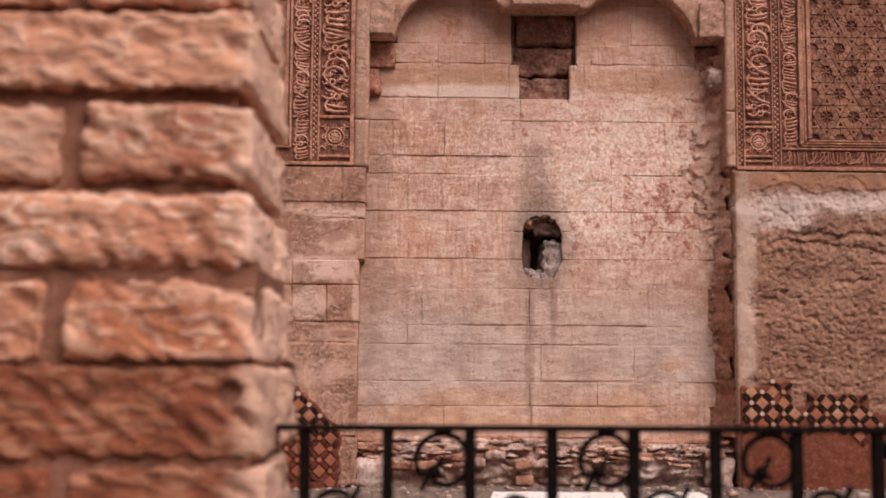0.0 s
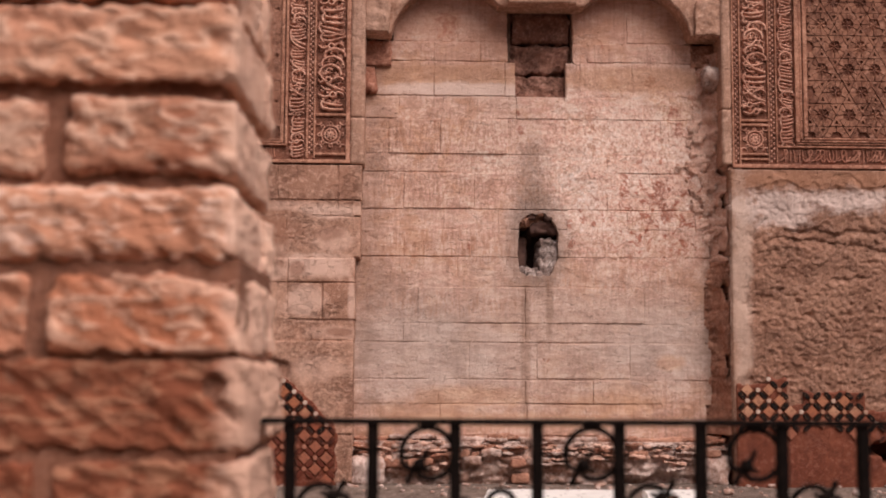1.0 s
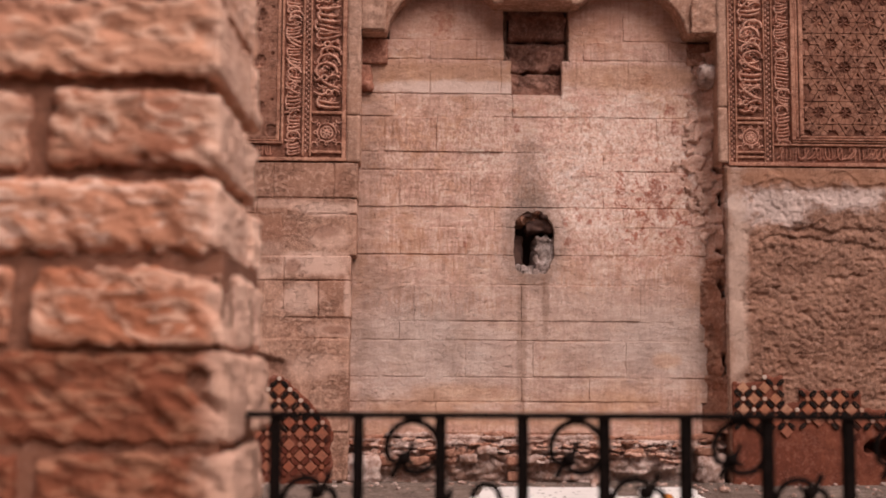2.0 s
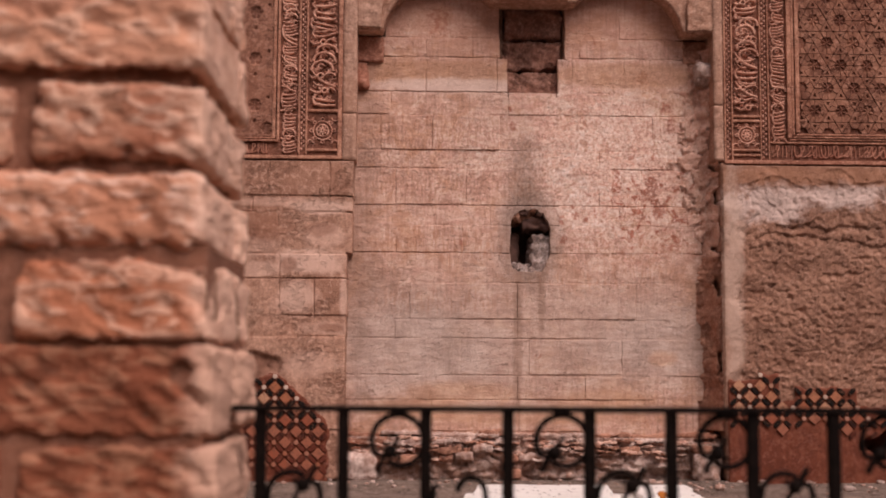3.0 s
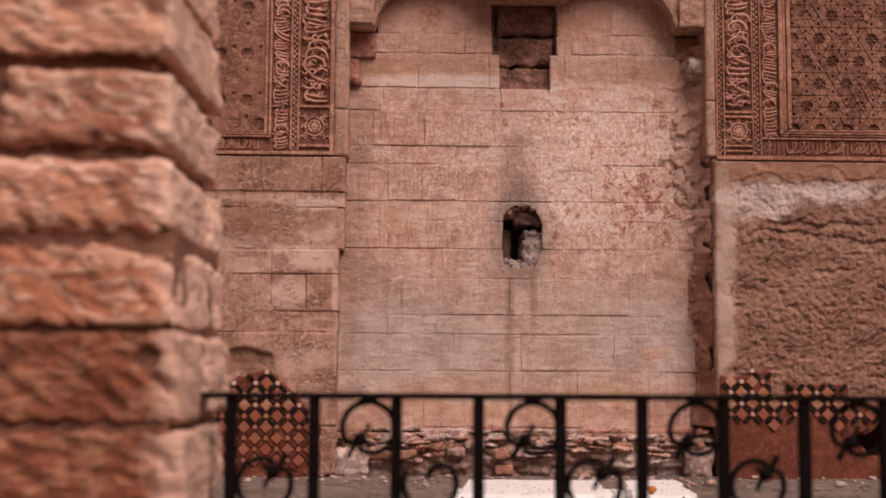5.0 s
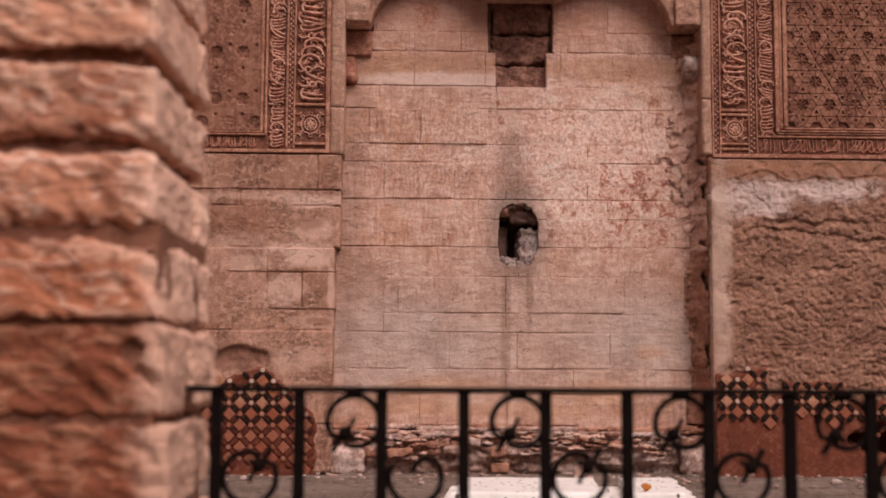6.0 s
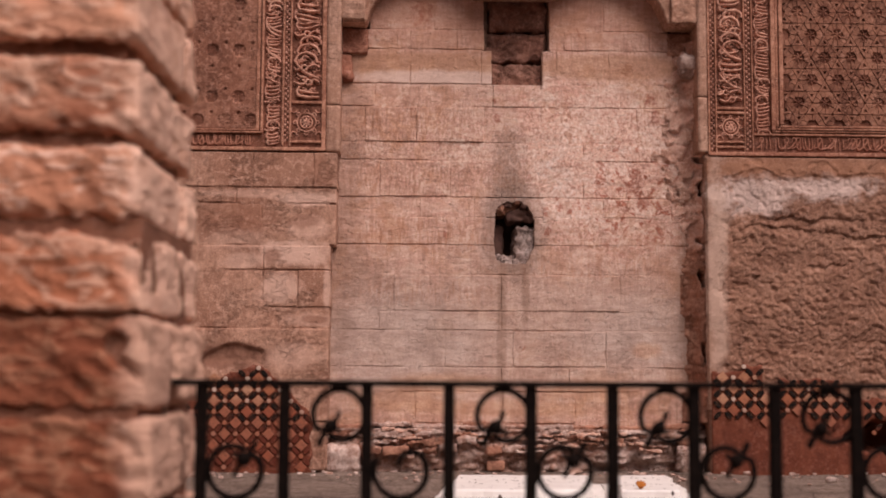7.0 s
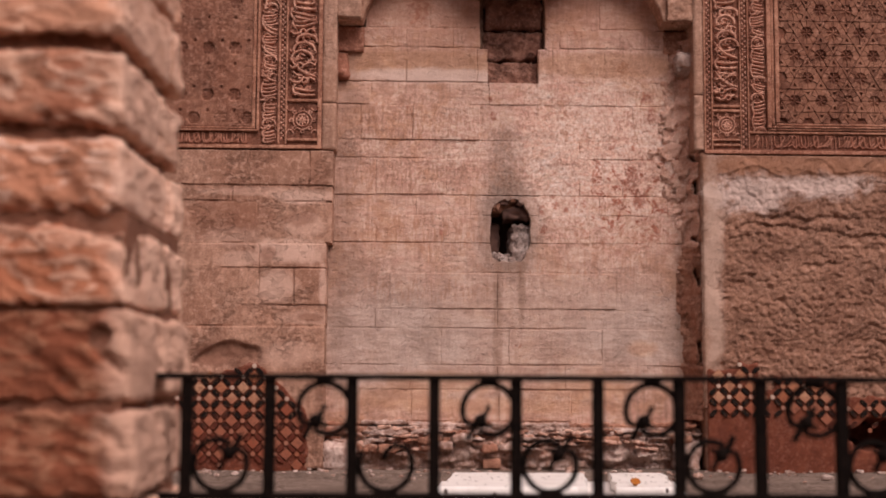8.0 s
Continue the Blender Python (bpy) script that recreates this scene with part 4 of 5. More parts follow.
def rosette_square(parent, x0, x1, z0, z1, y, mat):
    vs, fs = [], []
    cx, cz, r = (x0 + x1) / 2, (z0 + z1) / 2, min(x1 - x0, z1 - z0) * 0.5
    for k in (0.42, 0.66):
        ribbon(vs, fs, [(cx + r * k * math.cos(a * math.pi / 14), cz + r * k * math.sin(a * math.pi / 14)) for a in range(28)], 0.007, y, 0.008, True)
    for k in range(8):
        a = k * math.pi / 4
        pts = [(cx + r * f * math.cos(a + 0.5 * (f - 0.2)), cz + r * f * math.sin(a + 0.5 * (f - 0.2))) for f in (0.05, 0.15, 0.25, 0.36)]
        ribbon(vs, fs, pts, 0.011, y, 0.010)
        pts = [(cx + r * (0.80 + 0.12 * math.cos(t)) * math.cos(a + 0.16 * math.sin(t)), cz + r * (0.80 + 0.12 * math.cos(t)) * math.sin(a + 0.16 * math.sin(t))) for t in (0, 1, 2, 3, 4, 5)]
        ribbon(vs, fs, pts, 0.006, y, 0.008, True)
    for sx in (-1, 1):
        for sz in (-1, 1):
            pts = [(cx + sx * r * (0.92 - 0.28 * math.cos(t) * (1 - t / 9)), cz + sz * r * (0.92 - 0.28 * math.sin(t) * (1 - t / 9))) for t in (0, 0.4, 0.8, 1.2, 1.6, 2.4, 3.2, 4)]
            ribbon(vs, fs, pts, 0.007, y, 0.008)
    return mesh_object("carved_rosette", vs, fs, mat, parent, True)


def star_lattice(parent, x0, x1, z0, z1, y, mat):
    """Raised plates between grooves on a triangular grid, sunk six-petal rosettes at every other knot, small drilled holes between."""
    side = 0.0645
    h = side * 0.866
    vs, fs = [], []
    petals, petal_faces, spots = [], [], []
    rnd = random.Random(77)
    ox, oz = 2.126 - 4 * side, 2.283 - 12 * h

    def at(i, j):
        return Vector((ox + side * (i + 0.5 * (j % 2)), oz + h * j))

    def is_knot(k):
        return k[1] % 2 == 0 and (k[0] + k[1] // 2) % 2 == 0

    def shell(ring, hole):
        m = sum(ring, Vector((0, 0))) / len(ring)
        n = len(ring)
        rise = 0.008 + rnd.uniform(-0.0045, 0.0015)
        b = len(vs)
        steps = [(0.97, -0.004), (0.90, rise)] + ([(0.34, rise), (0.28, -0.004)] if hole else [])
        for f, up in steps:
            vs.extend([(max(x0, min(x1, m.x + (p.x - m.x) * f)), y - up, max(z0, m.y + (p.y - m.y) * f)) for p in ring])
        for k in range(len(steps) - 1):
            for a in range(n):
                d = (a + 1) % n
                fs.append((b + n * k + a, b + n * k + d, b + n * k + n + d, b + n * k + n + a))
        if not hole:
            fs.append(tuple(b + n + a for a in range(n)))

    def plate(keys):
        tri = [at(*k) for k in keys]
        c = (tri[0] + tri[1] + tri[2]) / 3
        if not (x0 - 0.016 < c.x < x1 and z0 - 0.016 < c.y < z1):
            return
        knots = [a for a in range(3) if is_knot(keys[a])]
        if not knots:
            shell([tri[a] + (tri[b] - tri[a]) * 0.06 for a in range(3) for b in ((a + 2) % 3, (a + 1) % 3)], True)
            return
        p, q, r = (tri[(knots[0] + k) % 3] for k in range(3))
        a, b, m = p + (q - p) * 0.47, p + (r - p) * 0.47, (q + r) / 2
        shell([a, q + (p - q) * 0.06, q + (r - q) * 0.06, m, (a + b) / 2], False)
        shell([(a + b) / 2, m, r + (q - r) * 0.06, r + (p - r) * 0.06, b], False)

    rows, cols = int((z1 - oz) / h) + 2, int((x1 - ox) / side) + 3
    for j in range(rows):
        for i in range(-4, cols):
            o = j % 2
            plate([(i, j), (i + 1, j), (i + o, j + 1)])
            plate([(i + 1, j), (i + o + 1, j + 1), (i + o, j + 1)])
            c = at(i, j)
            if is_knot((i, j)) and x0 + 0.02 < c.x < x1 - 0.03 and z0 + 0.02 < c.y < z1 - 0.03:
                spots.append(c)
    petals.append((0, -0.004, 0))
    for k in range(12):
        a = k * math.pi / 6
        petals.append((0.015 * math.cos(a), -0.0075 if k % 2 else 0.001, 0.015 * math.sin(a)))
    for k in range(12):
        a = k * math.pi / 6
        petals.append((0.031 * math.cos(a), -0.003 if k % 2 else 0.001, 0.031 * math.sin(a)))
    for k in range(12):
        d = (k + 1) % 12
        petal_faces += [(0, 1 + k, 1 + d), (1 + k, 13 + k, 13 + d, 1 + d)]
    first = mesh_object("sunk_rosette", petals, petal_faces, DEEP, parent)
    worn = first.data.copy()
    worn.materials[0] = LATTICE
    for n, c in enumerate(spots):
        ob = first if n == 0 else new("sunk_rosette", worn if rnd.random() < 0.38 else first.data)
        ob.parent = parent
        ob.location = (c.x, y + 0.0036, c.y)
    return mesh_object("star_lattice", vs, fs, mat, parent)


def right_carving():
    c = tagged(new("carved_panel"), "reddish stone panel with carved bands and star lattice on the pier", "carved panel")
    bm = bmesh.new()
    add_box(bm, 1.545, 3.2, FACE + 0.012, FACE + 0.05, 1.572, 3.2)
    part("panel_ground", bm, DEEP, c, "recessed ground of the carving, its dark red deepened with painted shade")
    top = 2.75
    bar(c, 1.556, 1.566, 1.583, top, 0.003)
    beaded(c, 1.568, 1.592, 1.60, top, FACE + 0.008, RELIEF)
    bar(c, 1.592, 1.600, 1.583, top, 0.002)
    arabesque(c, 1.603, 1.729, 1.825, top, 5, 0.0135, 0.020, FACE + 0.012, RELIEF)
    bar(c, 1.600, 1.731, 1.800, 1.812, 0.001)
    bar(c, 1.600, 1.731, 1.778, 1.790, 0.001)
    bar(c, 1.731, 1.738, 1.583, top, 0.002)
    beaded(c, 1.739, 1.769, 1.60, top, FACE + 0.008, RELIEF)
    bar(c, 1.769, 1.776, 1.583, top, 0.002)
    rosette_square(c, 1.605, 1.728, 1.655, 1.775, FACE + 0.012, RELIEF)
    bar(c, 1.600, 1.731, 1.636, 1.646, 0.000)
    bar(c, 1.600, 1.731, 1.612, 1.622, 0.000)
    arabesque(c, 1.779, 1.860, 1.675, top, 9, 0.0095, 0.014, FACE + 0.012, RELIEF, False)
    bar(c, 1.863, 1.884, 1.700, top, 0.008)
    bar(c, 1.886, 1.900, 1.715, top, 0.002)
    bar(c, 1.902, 1.922, 1.728, top, 0.010)
    bar(c, 1.866, 3.2, 1.690, 1.697, 0.002)
    bar(c, 1.886, 3.2, 1.701, 1.709, 0.006)
    bar(c, 1.905, 3.2, 1.713, 1.724, 0.003)
    arabesque_flat(c, 1.78, 3.1, 1.600, 1.672, 14, FACE + 0.012)
    bar(c, 1.556, 3.2, 1.574, 1.592, 0.006, CARVED)
    bar(c, 1.776, 3.2, 1.674, 1.684, 0.000)
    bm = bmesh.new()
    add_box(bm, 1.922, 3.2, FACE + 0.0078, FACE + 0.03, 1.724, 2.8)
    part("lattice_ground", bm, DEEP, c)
    star_lattice(c, 1.924, 2.95, 1.726, 2.75, FACE + 0.004, LATTICE)


def arabesque_flat(parent, x0, x1, z0, z1, seed, y):
    """The same strokes laid along the foot of a panel."""
    rnd = random.Random(seed)
    vs, fs = [], []
    h = z1 - z0
    x = x0 + 0.01
    while x < x1 - 0.05:
        w = rnd.uniform(0.45, 0.8) * h
        pick = rnd.random()
        if pick < 0.35:
            ctrl = [(x + 0.1 * w, z0 + 0.12 * h), (x + 0.14 * w, z0 + 0.5 * h), (x + 0.1 * w + rnd.uniform(-0.1, 0.1) * h, z1 - 0.08 * h)]
        elif pick < 0.65:
            ctrl = [(x, z1 - 0.1 * h), (x + 0.1 * w, z0 + 0.3 * h), (x + 0.5 * w, z0 + 0.1 * h), (x + w, z0 + 0.45 * h)]
        else:
            ctrl = [(x, z0 + 0.15 * h), (x + 0.5 * w, z0 + 0.35 * h), (x + 0.9 * w, z1 - 0.25 * h), (x + 0.6 * w, z1 - 0.1 * h), (x + 0.4 * w, z0 + 0.6 * h)]
        ribbon(vs, fs, spline(ctrl, 6), 0.008, y, 0.009)
        x += w * rnd.uniform(0.25, 0.55)
    return mesh_object("carved_script", vs, fs, CARVED, parent, True)


def left_carving():
    c = tagged(new("carved_panel"), "worn reddish stone panel with carved bands and faint rosettes", "carved panel")
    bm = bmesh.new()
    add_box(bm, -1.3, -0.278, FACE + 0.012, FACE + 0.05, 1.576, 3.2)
    part("panel_ground", bm, DEEP, c, "recessed ground of the carving, its dark red deepened with painted shade")
    top = 2.75
    bar(c, -0.300, -0.280, 1.583, top, 0.003)
    arabesque(c, -0.443, -0.302, 1.832, top, 21, 0.0135, 0.020, FACE + 0.012, RELIEF)
    bar(c, -0.445, -0.300, 1.805, 1.818, 0.001)
    rosette_square(c, -0.440, -0.305, 1.640, 1.792, FACE + 0.012, RELIEF)
    bar(c, -0.445, -0.300, 1.615, 1.628, 0.000)
    bar(c, -0.490, -0.480, 1.60, top, 0.002)
    beaded(c, -0.480, -0.455, 1.62, top, FACE + 0.008, RELIEF)
    bar(c, -0.455, -0.446, 1.60, top, 0.002)
    arabesque(c, -0.576, -0.492, 1.600, top, 25, 0.0095, 0.014, FACE + 0.012, RELIEF, False)
    bar(c, -0.590, -0.579, 1.668, top, 0.008)
    bar(c, -0.612, -0.596, 1.680, top, 0.003)
    bar(c, -1.3, -0.579, 1.660, 1.668, 0.006)
    bar(c, -1.3, -0.596, 1.672, 1.680, 0.003)
    arabesque_flat(c, -1.2, -0.585, 1.598, 1.655, 27, FACE + 0.012)
    bar(c, -1.3, -0.278, 1.577, 1.594, 0.004)

    # the worn field with a few shallow sunk rosettes
    def depth(x, z):
        row = round((z - 1.722) / 0.113)
        shift = 0.064 * (row % 2)
        i = round((x + 0.763 - shift) / 0.128)
        cx, cz = -0.763 + shift + 0.128 * i, 1.722 + 0.113 * row
        keep = noise.noise(Vector((i * 3.1 + 0.3, row * 2.7 + 0.2, 1.0)))
        d = max(abs(x - cx) + 0.35 * abs(z - cz), abs(z - cz) + 0.35 * abs(x - cx)) / 0.032
        ribs = 0.5 + 0.5 * math.cos((z - cz) * 560 if i % 2 else math.atan2(z - cz, x - cx) * 6)
        sunk = min(1.0, max(0.0, (1 - d) / 0.15)) * (0.35 + 0.65 * ribs) * (1.0 if keep > -0.1 else 0.3)
        dots = 0.0
        for sx in (-1, 1):
            dots = max(dots, 1 - math.hypot(x - cx - sx * 0.064, z - cz - 0.036) / 0.009)
        return FACE + 0.003 + 0.003 * fractal(Vector((x * 14, 3, z * 14)), 5) + 0.017 * sunk + 0.012 * max(0.0, min(1.0, 2 * dots))
    rough_sheet("worn_field", -1.3, -0.613, 1.681, 2.75, depth, WORN, c, 0.0045, 0.01)


right_carving()
left_carving()


# ---- tiled dado ----
def tile_meshes():
    def flat(name, pts, rise, mat):
        vs, fs = slab_mesh(pts, -rise, 0.004, 0.0012)
        me = bpy.data.meshes.new(name)
        me.from_pydata([tuple(v) for v in vs], [], fs)
        me.materials.append(mat)
        return me
    r = 0.0288
    diamond = flat("diamond_tile", [(0, -r), (r, 0), (0, r), (-r, 0)], 0.004, TILE)
    dot = flat("dot_tile", [(0.0112 * math.cos(a * math.pi / 4 + 0.39), 0.0112 * math.sin(a * math.pi / 4 + 0.39)) for a in range(8)], 0.004, WHITE_TILE)
    strip = [(-0.0225, 0), (-0.013, -0.0098), (0.013, -0.0098), (0.0225, 0), (0.013, 0.0098), (-0.013, 0.0098)]
    bars = []
    for s in (1, -1):
        c, d = math.cos(s * math.pi / 4), math.sin(s * math.pi / 4)
        bars.append(flat("bar_tile", [(x * c - z * d, x * d + z * c) for x, z in strip], 0.004, BLACK_TILE))
    return diamond, dot, bars


TILES = tile_meshes()


def dado(x0, x1, z0, z1, ox, oz, keep, label, seed):
    base = tagged(new("tiled_dado"), label, "tiled dado")

    def bed(x, z):
        hollow = max(0.0, 1 - math.hypot((x - 2.66) / 0.48, (z - 0.235) / 0.105) + 0.2 * noise.noise(Vector((x * 18, 2, z * 18))))
        return FACE - 0.010 + 0.004 * fractal(Vector((x * 16, seed, z * 16)), 4) + 0.07 * max(0, keep(x, z, True)) + 0.36 * min(1.0, 4 * hollow)
    rough_sheet("bedding", x0, x1, 0.05, z1, bed, BED, base, 0.008, 0.03)
    a = 0.102
    rnd = random.Random(seed)
    diamond, dot, bars = TILES
    for j in range(-8, 8):
        for i in range(-14, 26):
            x, z = ox + a / 2 * i, oz + a / 2 * j
            items = [(diamond if (i + j) % 2 == 0 else dot, x, z)]
            items.append((bars[(i + j + 1) % 2], x + a / 4, z + a / 4))
            for me, px, pz in items:
                chance = keep(px, pz, False)
                if x0 < px < x1 and rnd.random() < chance:
                    ob = new("tile", me)
                    ob.parent = base
                    ob.location = (px, FACE - 0.016 + rnd.uniform(-0.001, 0.002), pz)
                    ob.rotation_euler = (0, rnd.uniform(-0.03, 0.03), 0)


def keep_left(x, z, edge):
    top = 0.55 - 0.95 * abs(x + 0.555) if x > -0.555 else 0.55 - 0.30 * max(0, abs(x + 0.555) - 0.05)
    top = max(top, 0.30)
    if edge:
        return min(1.6, max(0.0, (z - top - 0.004 + 0.02 * noise.noise(Vector((x * 22, 4, z * 22)))) * 110, (x + 0.325 + 0.02 * noise.noise(Vector((x * 9, 4, z * 16)))) * 110))
    if z > top or x > -0.335:
        return 0.0
    return 0.97 if z > 0.13 else max(0.0, 0.85 - (0.13 - z) * 6)


def keep_right(x, z, edge):
    top = 0.53 if x < 1.70 else (0.575 if x < 1.80 else (0.44 if x < 1.87 else (0.50 if x < 2.17 else 0.41)))
    top += 0.015 * noise.noise(Vector((x * 14, 0, 2)))
    if edge:
        return min(1.6, max(0.0, (z - top - 0.006 + 0.02 * noise.noise(Vector((x * 22, 4, z * 22)))) * 110))
    if z > top:
        return 0.0
    low = 0.33 + 0.05 * noise.noise(Vector((x * 7, 0, 5))) + (0.03 if 1.74 < x < 1.86 else 0.0)
    return 0.95 if z > low else max(0.0, 0.25 - (low - z) * 3)


dado(-1.25, -0.28, 0.07, 0.62, -0.574, 0.495, keep_left, "broken mosaic of tan diamonds and black bars on red bedding", 3)
dado(1.555, 3.0, 0.07, 0.64, 1.604, 0.515, keep_right, "patchy mosaic of tan diamonds and black bars over red plaster", 6)


# ---- rubble foot of the niche ----
def rubble_foot():
    foot = tagged(new("rubble_footing"), "crumbling footing of red brick and pale rubble under the niche", "rubble")
    rnd = random.Random(55)
    seed = 300
    def mass(x, z):
        q = Vector((x * 9, 31.0, z * 15))
        under = max(0.0, (0.118 + 0.06 * noise.noise(Vector((x * 5, 3, 0))) - z) / 0.02)
        return 6.105 - 0.030 * fractal(q, 5) - 0.03 * abs(noise.noise(q * 2.1)) + (0.025 + 0.12 * max(0.0, noise.noise(Vector((x * 3.1, 8, 1))))) * min(1.0, under)
    rough_sheet("eroded_mass", -0.25, 1.545, 0.05, 0.262, mass, RUBBLE, foot, 0.0065, 0.02)
    for z0, z1, y, mats, lo, hi, skip in ((0.264, 0.288, 6.115, (RED_RUBBLE, RED_RUBBLE, RUBBLE), 0.14, 0.42, 0.0), (0.232, 0.262, 6.085, (RED_RUBBLE, RUBBLE), 0.08, 0.26, 0.45),
                                          (0.190, 0.232, 6.055, (RUBBLE, RED_RUBBLE), 0.04, 0.13, 0.6), (0.145, 0.188, 6.05, (RUBBLE, RED_RUBBLE), 0.04, 0.15, 0.55)):
        x = -0.25
        while x < 1.52:
            w = rnd.uniform(lo, hi)
            x1 = min(x + w, 1.56)
            seed += 1
            d = rnd.uniform(-0.02, 0.03)
            h = rnd.uniform(-0.010, 0.008)
            if x1 - x > 0.03 and rnd.random() > skip:
                block("rubble_stone", x, x1 - 0.004, y + d, y + d + 0.16, z0 + h, z1 + h, rnd.choice(mats), foot, min(0.010, (z1 - z0) * 0.3), 0.011, 24, seed, 0.010, rnd.uniform(-4, 4), 0.008)
            x = x1
    for i in range(120):
        x, z = rnd.uniform(-0.24, 1.52), rnd.triangular(0.13, 0.275, 0.23)
        w, h = rnd.uniform(0.035, 0.15), rnd.uniform(0.009, 0.020)
        y = 6.05 + rnd.uniform(0.0, 0.035)
        block("rubble_stone", x - w / 2, x + w / 2, y, y + 0.08, z - h / 2, z + h / 2, rnd.choice((RUBBLE, TORN, RED_RUBBLE, RUBBLE, TORN)), foot, h * 0.2, 0.008, 40, 700 + i, 0.006, rnd.uniform(-9, 9), 0.012)
    block("rubble_stone", 0.50, 0.585, 6.07, 6.2, 0.066, 0.115, RED_RUBBLE, foot, 0.006, 0.003, 30, 401, 0.01)
    block("rubble_stone", -0.26, -0.10, 6.02, 6.14, 0.06, 0.19, RUBBLE, foot, 0.03, 0.014, 20, 402, 0.01)
    block("rubble_stone", 1.40, 1.535, 6.03, 6.15, 0.06, 0.20, RUBBLE, foot, 0.03, 0.014, 20, 403, 0.01)


rubble_foot()


# ---- brick pillar ----
def brick_pillar():
    p = tagged(new("brick_pillar"), "worn red brick pillar with deep joints and a paler flank", "pillar")
    bm = bmesh.new()
    add_box(bm, -0.93, -0.212, 1.522, 1.868, 0.05, 1.70)
    add_box(bm, -0.90, -0.186, 1.518, 1.860, 0.05, 0.735)
    part("mortar_core", bm, LOAM, p, "dark red recessed mortar")
    rows = [(0.395, 0.497, [-0.93, -0.66, -0.403], -0.166), (0.507, 0.615, [-0.93, -0.62], -0.172), (0.622, 0.716, [-0.93, -0.66, -0.416], -0.180),
            (0.729, 0.822, [-0.93, -0.70], -0.188), (0.836, 0.929, [-0.93, -0.66, -0.402], -0.190), (0.947, 1.040, [-0.93, -0.60], -0.192),
            (1.048, 1.148, [-0.93, -0.66, -0.40], -0.193)]
    z = 0.395
    while z > 0.10:
        rows.append((max(0.055, z - 0.112), z - 0.012, [-0.93, -0.66, -0.40] if int(z * 100) % 2 else [-0.93, -0.6], -0.17))
        z -= 0.112
    for k in range(5):
        rows.append((1.158 + 0.11 * k, 1.258 + 0.11 * k, [-0.93, -0.6] if k % 2 == 0 else [-0.93, -0.66, -0.40], -0.193))
    rnd = random.Random(3)
    seed = 500
    for n, (z0, z1, cuts, edge) in enumerate(rows):
        xs = cuts + [edge]
        near = 0.35 < z0 < 1.1
        cell = 0.0055 if near else 0.02
        # the lowest rows take the brick with painted dimming
        mat = {0.729: PALE_BRICK, 0.836: MOTTLED_BRICK}.get(z0, DIMMED_BRICK if z0 < 0.62 else BRICK)
        round_off = {0.729: 0.024, 0.836: 0.016}.get(z0, 0.009)
        for i, (x0, x1) in enumerate(zip(xs, xs[1:])):
            seed += 1
            last = i == len(xs) - 2
            gap = 0.0 if last else (0.018 if len(xs) == 4 else 0.008)
            notch = z0 == 0.507
            depth = (0.158 if notch else 0.30 if n % 2 else 0.235) if last else 0.20
            f = rnd.uniform(-0.006, 0.006)
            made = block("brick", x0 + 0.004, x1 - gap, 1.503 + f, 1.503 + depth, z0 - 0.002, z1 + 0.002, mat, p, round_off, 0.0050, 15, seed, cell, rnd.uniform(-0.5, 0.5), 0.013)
            if last and notch:
                # a deep pit near the corner
                spot = made.matrix_basis.inverted() @ Vector((-0.212, 1.503, 0.585))
                for v in made.data.vertices:
                    d = math.hypot(v.co.x - spot.x, (v.co.z - spot.z) * 1.2)
                    if v.co.y < 0 and d < 0.016:
                        v.co.y += 0.03 * (1 - (d / 0.016) ** 2)
            if last:
                seed += 1
                b = rnd.uniform(-0.010, 0.004)
                block("brick", -0.42, edge + b, 1.503 + depth + (0.036 if notch else 0.010), 1.893 + rnd.uniform(-0.006, 0.006), z0 + 0.002, z1, mat, p, 0.014, 0.009, 22, seed, cell, 0, 0.009)
            else:
                seed += 1
                block("brick", x0 + 0.004, x1 - gap, 1.72, 1.893, z0, z1, mat, p, 0.013, 0.006, 26, seed, 0.025)


brick_pillar()


# ---- iron railing ----
def tube(pts, r, closed=False, seg=8):
    """A round iron rod along points."""
    bm = bmesh.new()
    rings = []
    n = len(pts)
    for i in range(n):
        a, b = Vector(pts[max(0, i - 1)]), Vector(pts[min(n - 1, i + 1)])
        if closed:
            a, b = Vector(pts[(i - 1) % n]), Vector(pts[(i + 1) % n])
        d = (b - a).normalized()
        u = Vector((0, 1, 0))
        v = d.cross(u).normalized()
        rings.append([bm.verts.new(Vector(pts[i]) + r * (math.cos(k * 2 * math.pi / seg) * u + math.sin(k * 2 * math.pi / seg) * v)) for k in range(seg)])
    for i in range(n if closed else n - 1):
        p, q = rings[i], rings[(i + 1) % n]
        for k in range(seg):
            bm.faces.new((p[k], p[(k + 1) % seg], q[(k + 1) % seg], q[k]))
    if not closed:
        bm.faces.new(rings[0])
        bm.faces.new(rings[-1])
    return bm


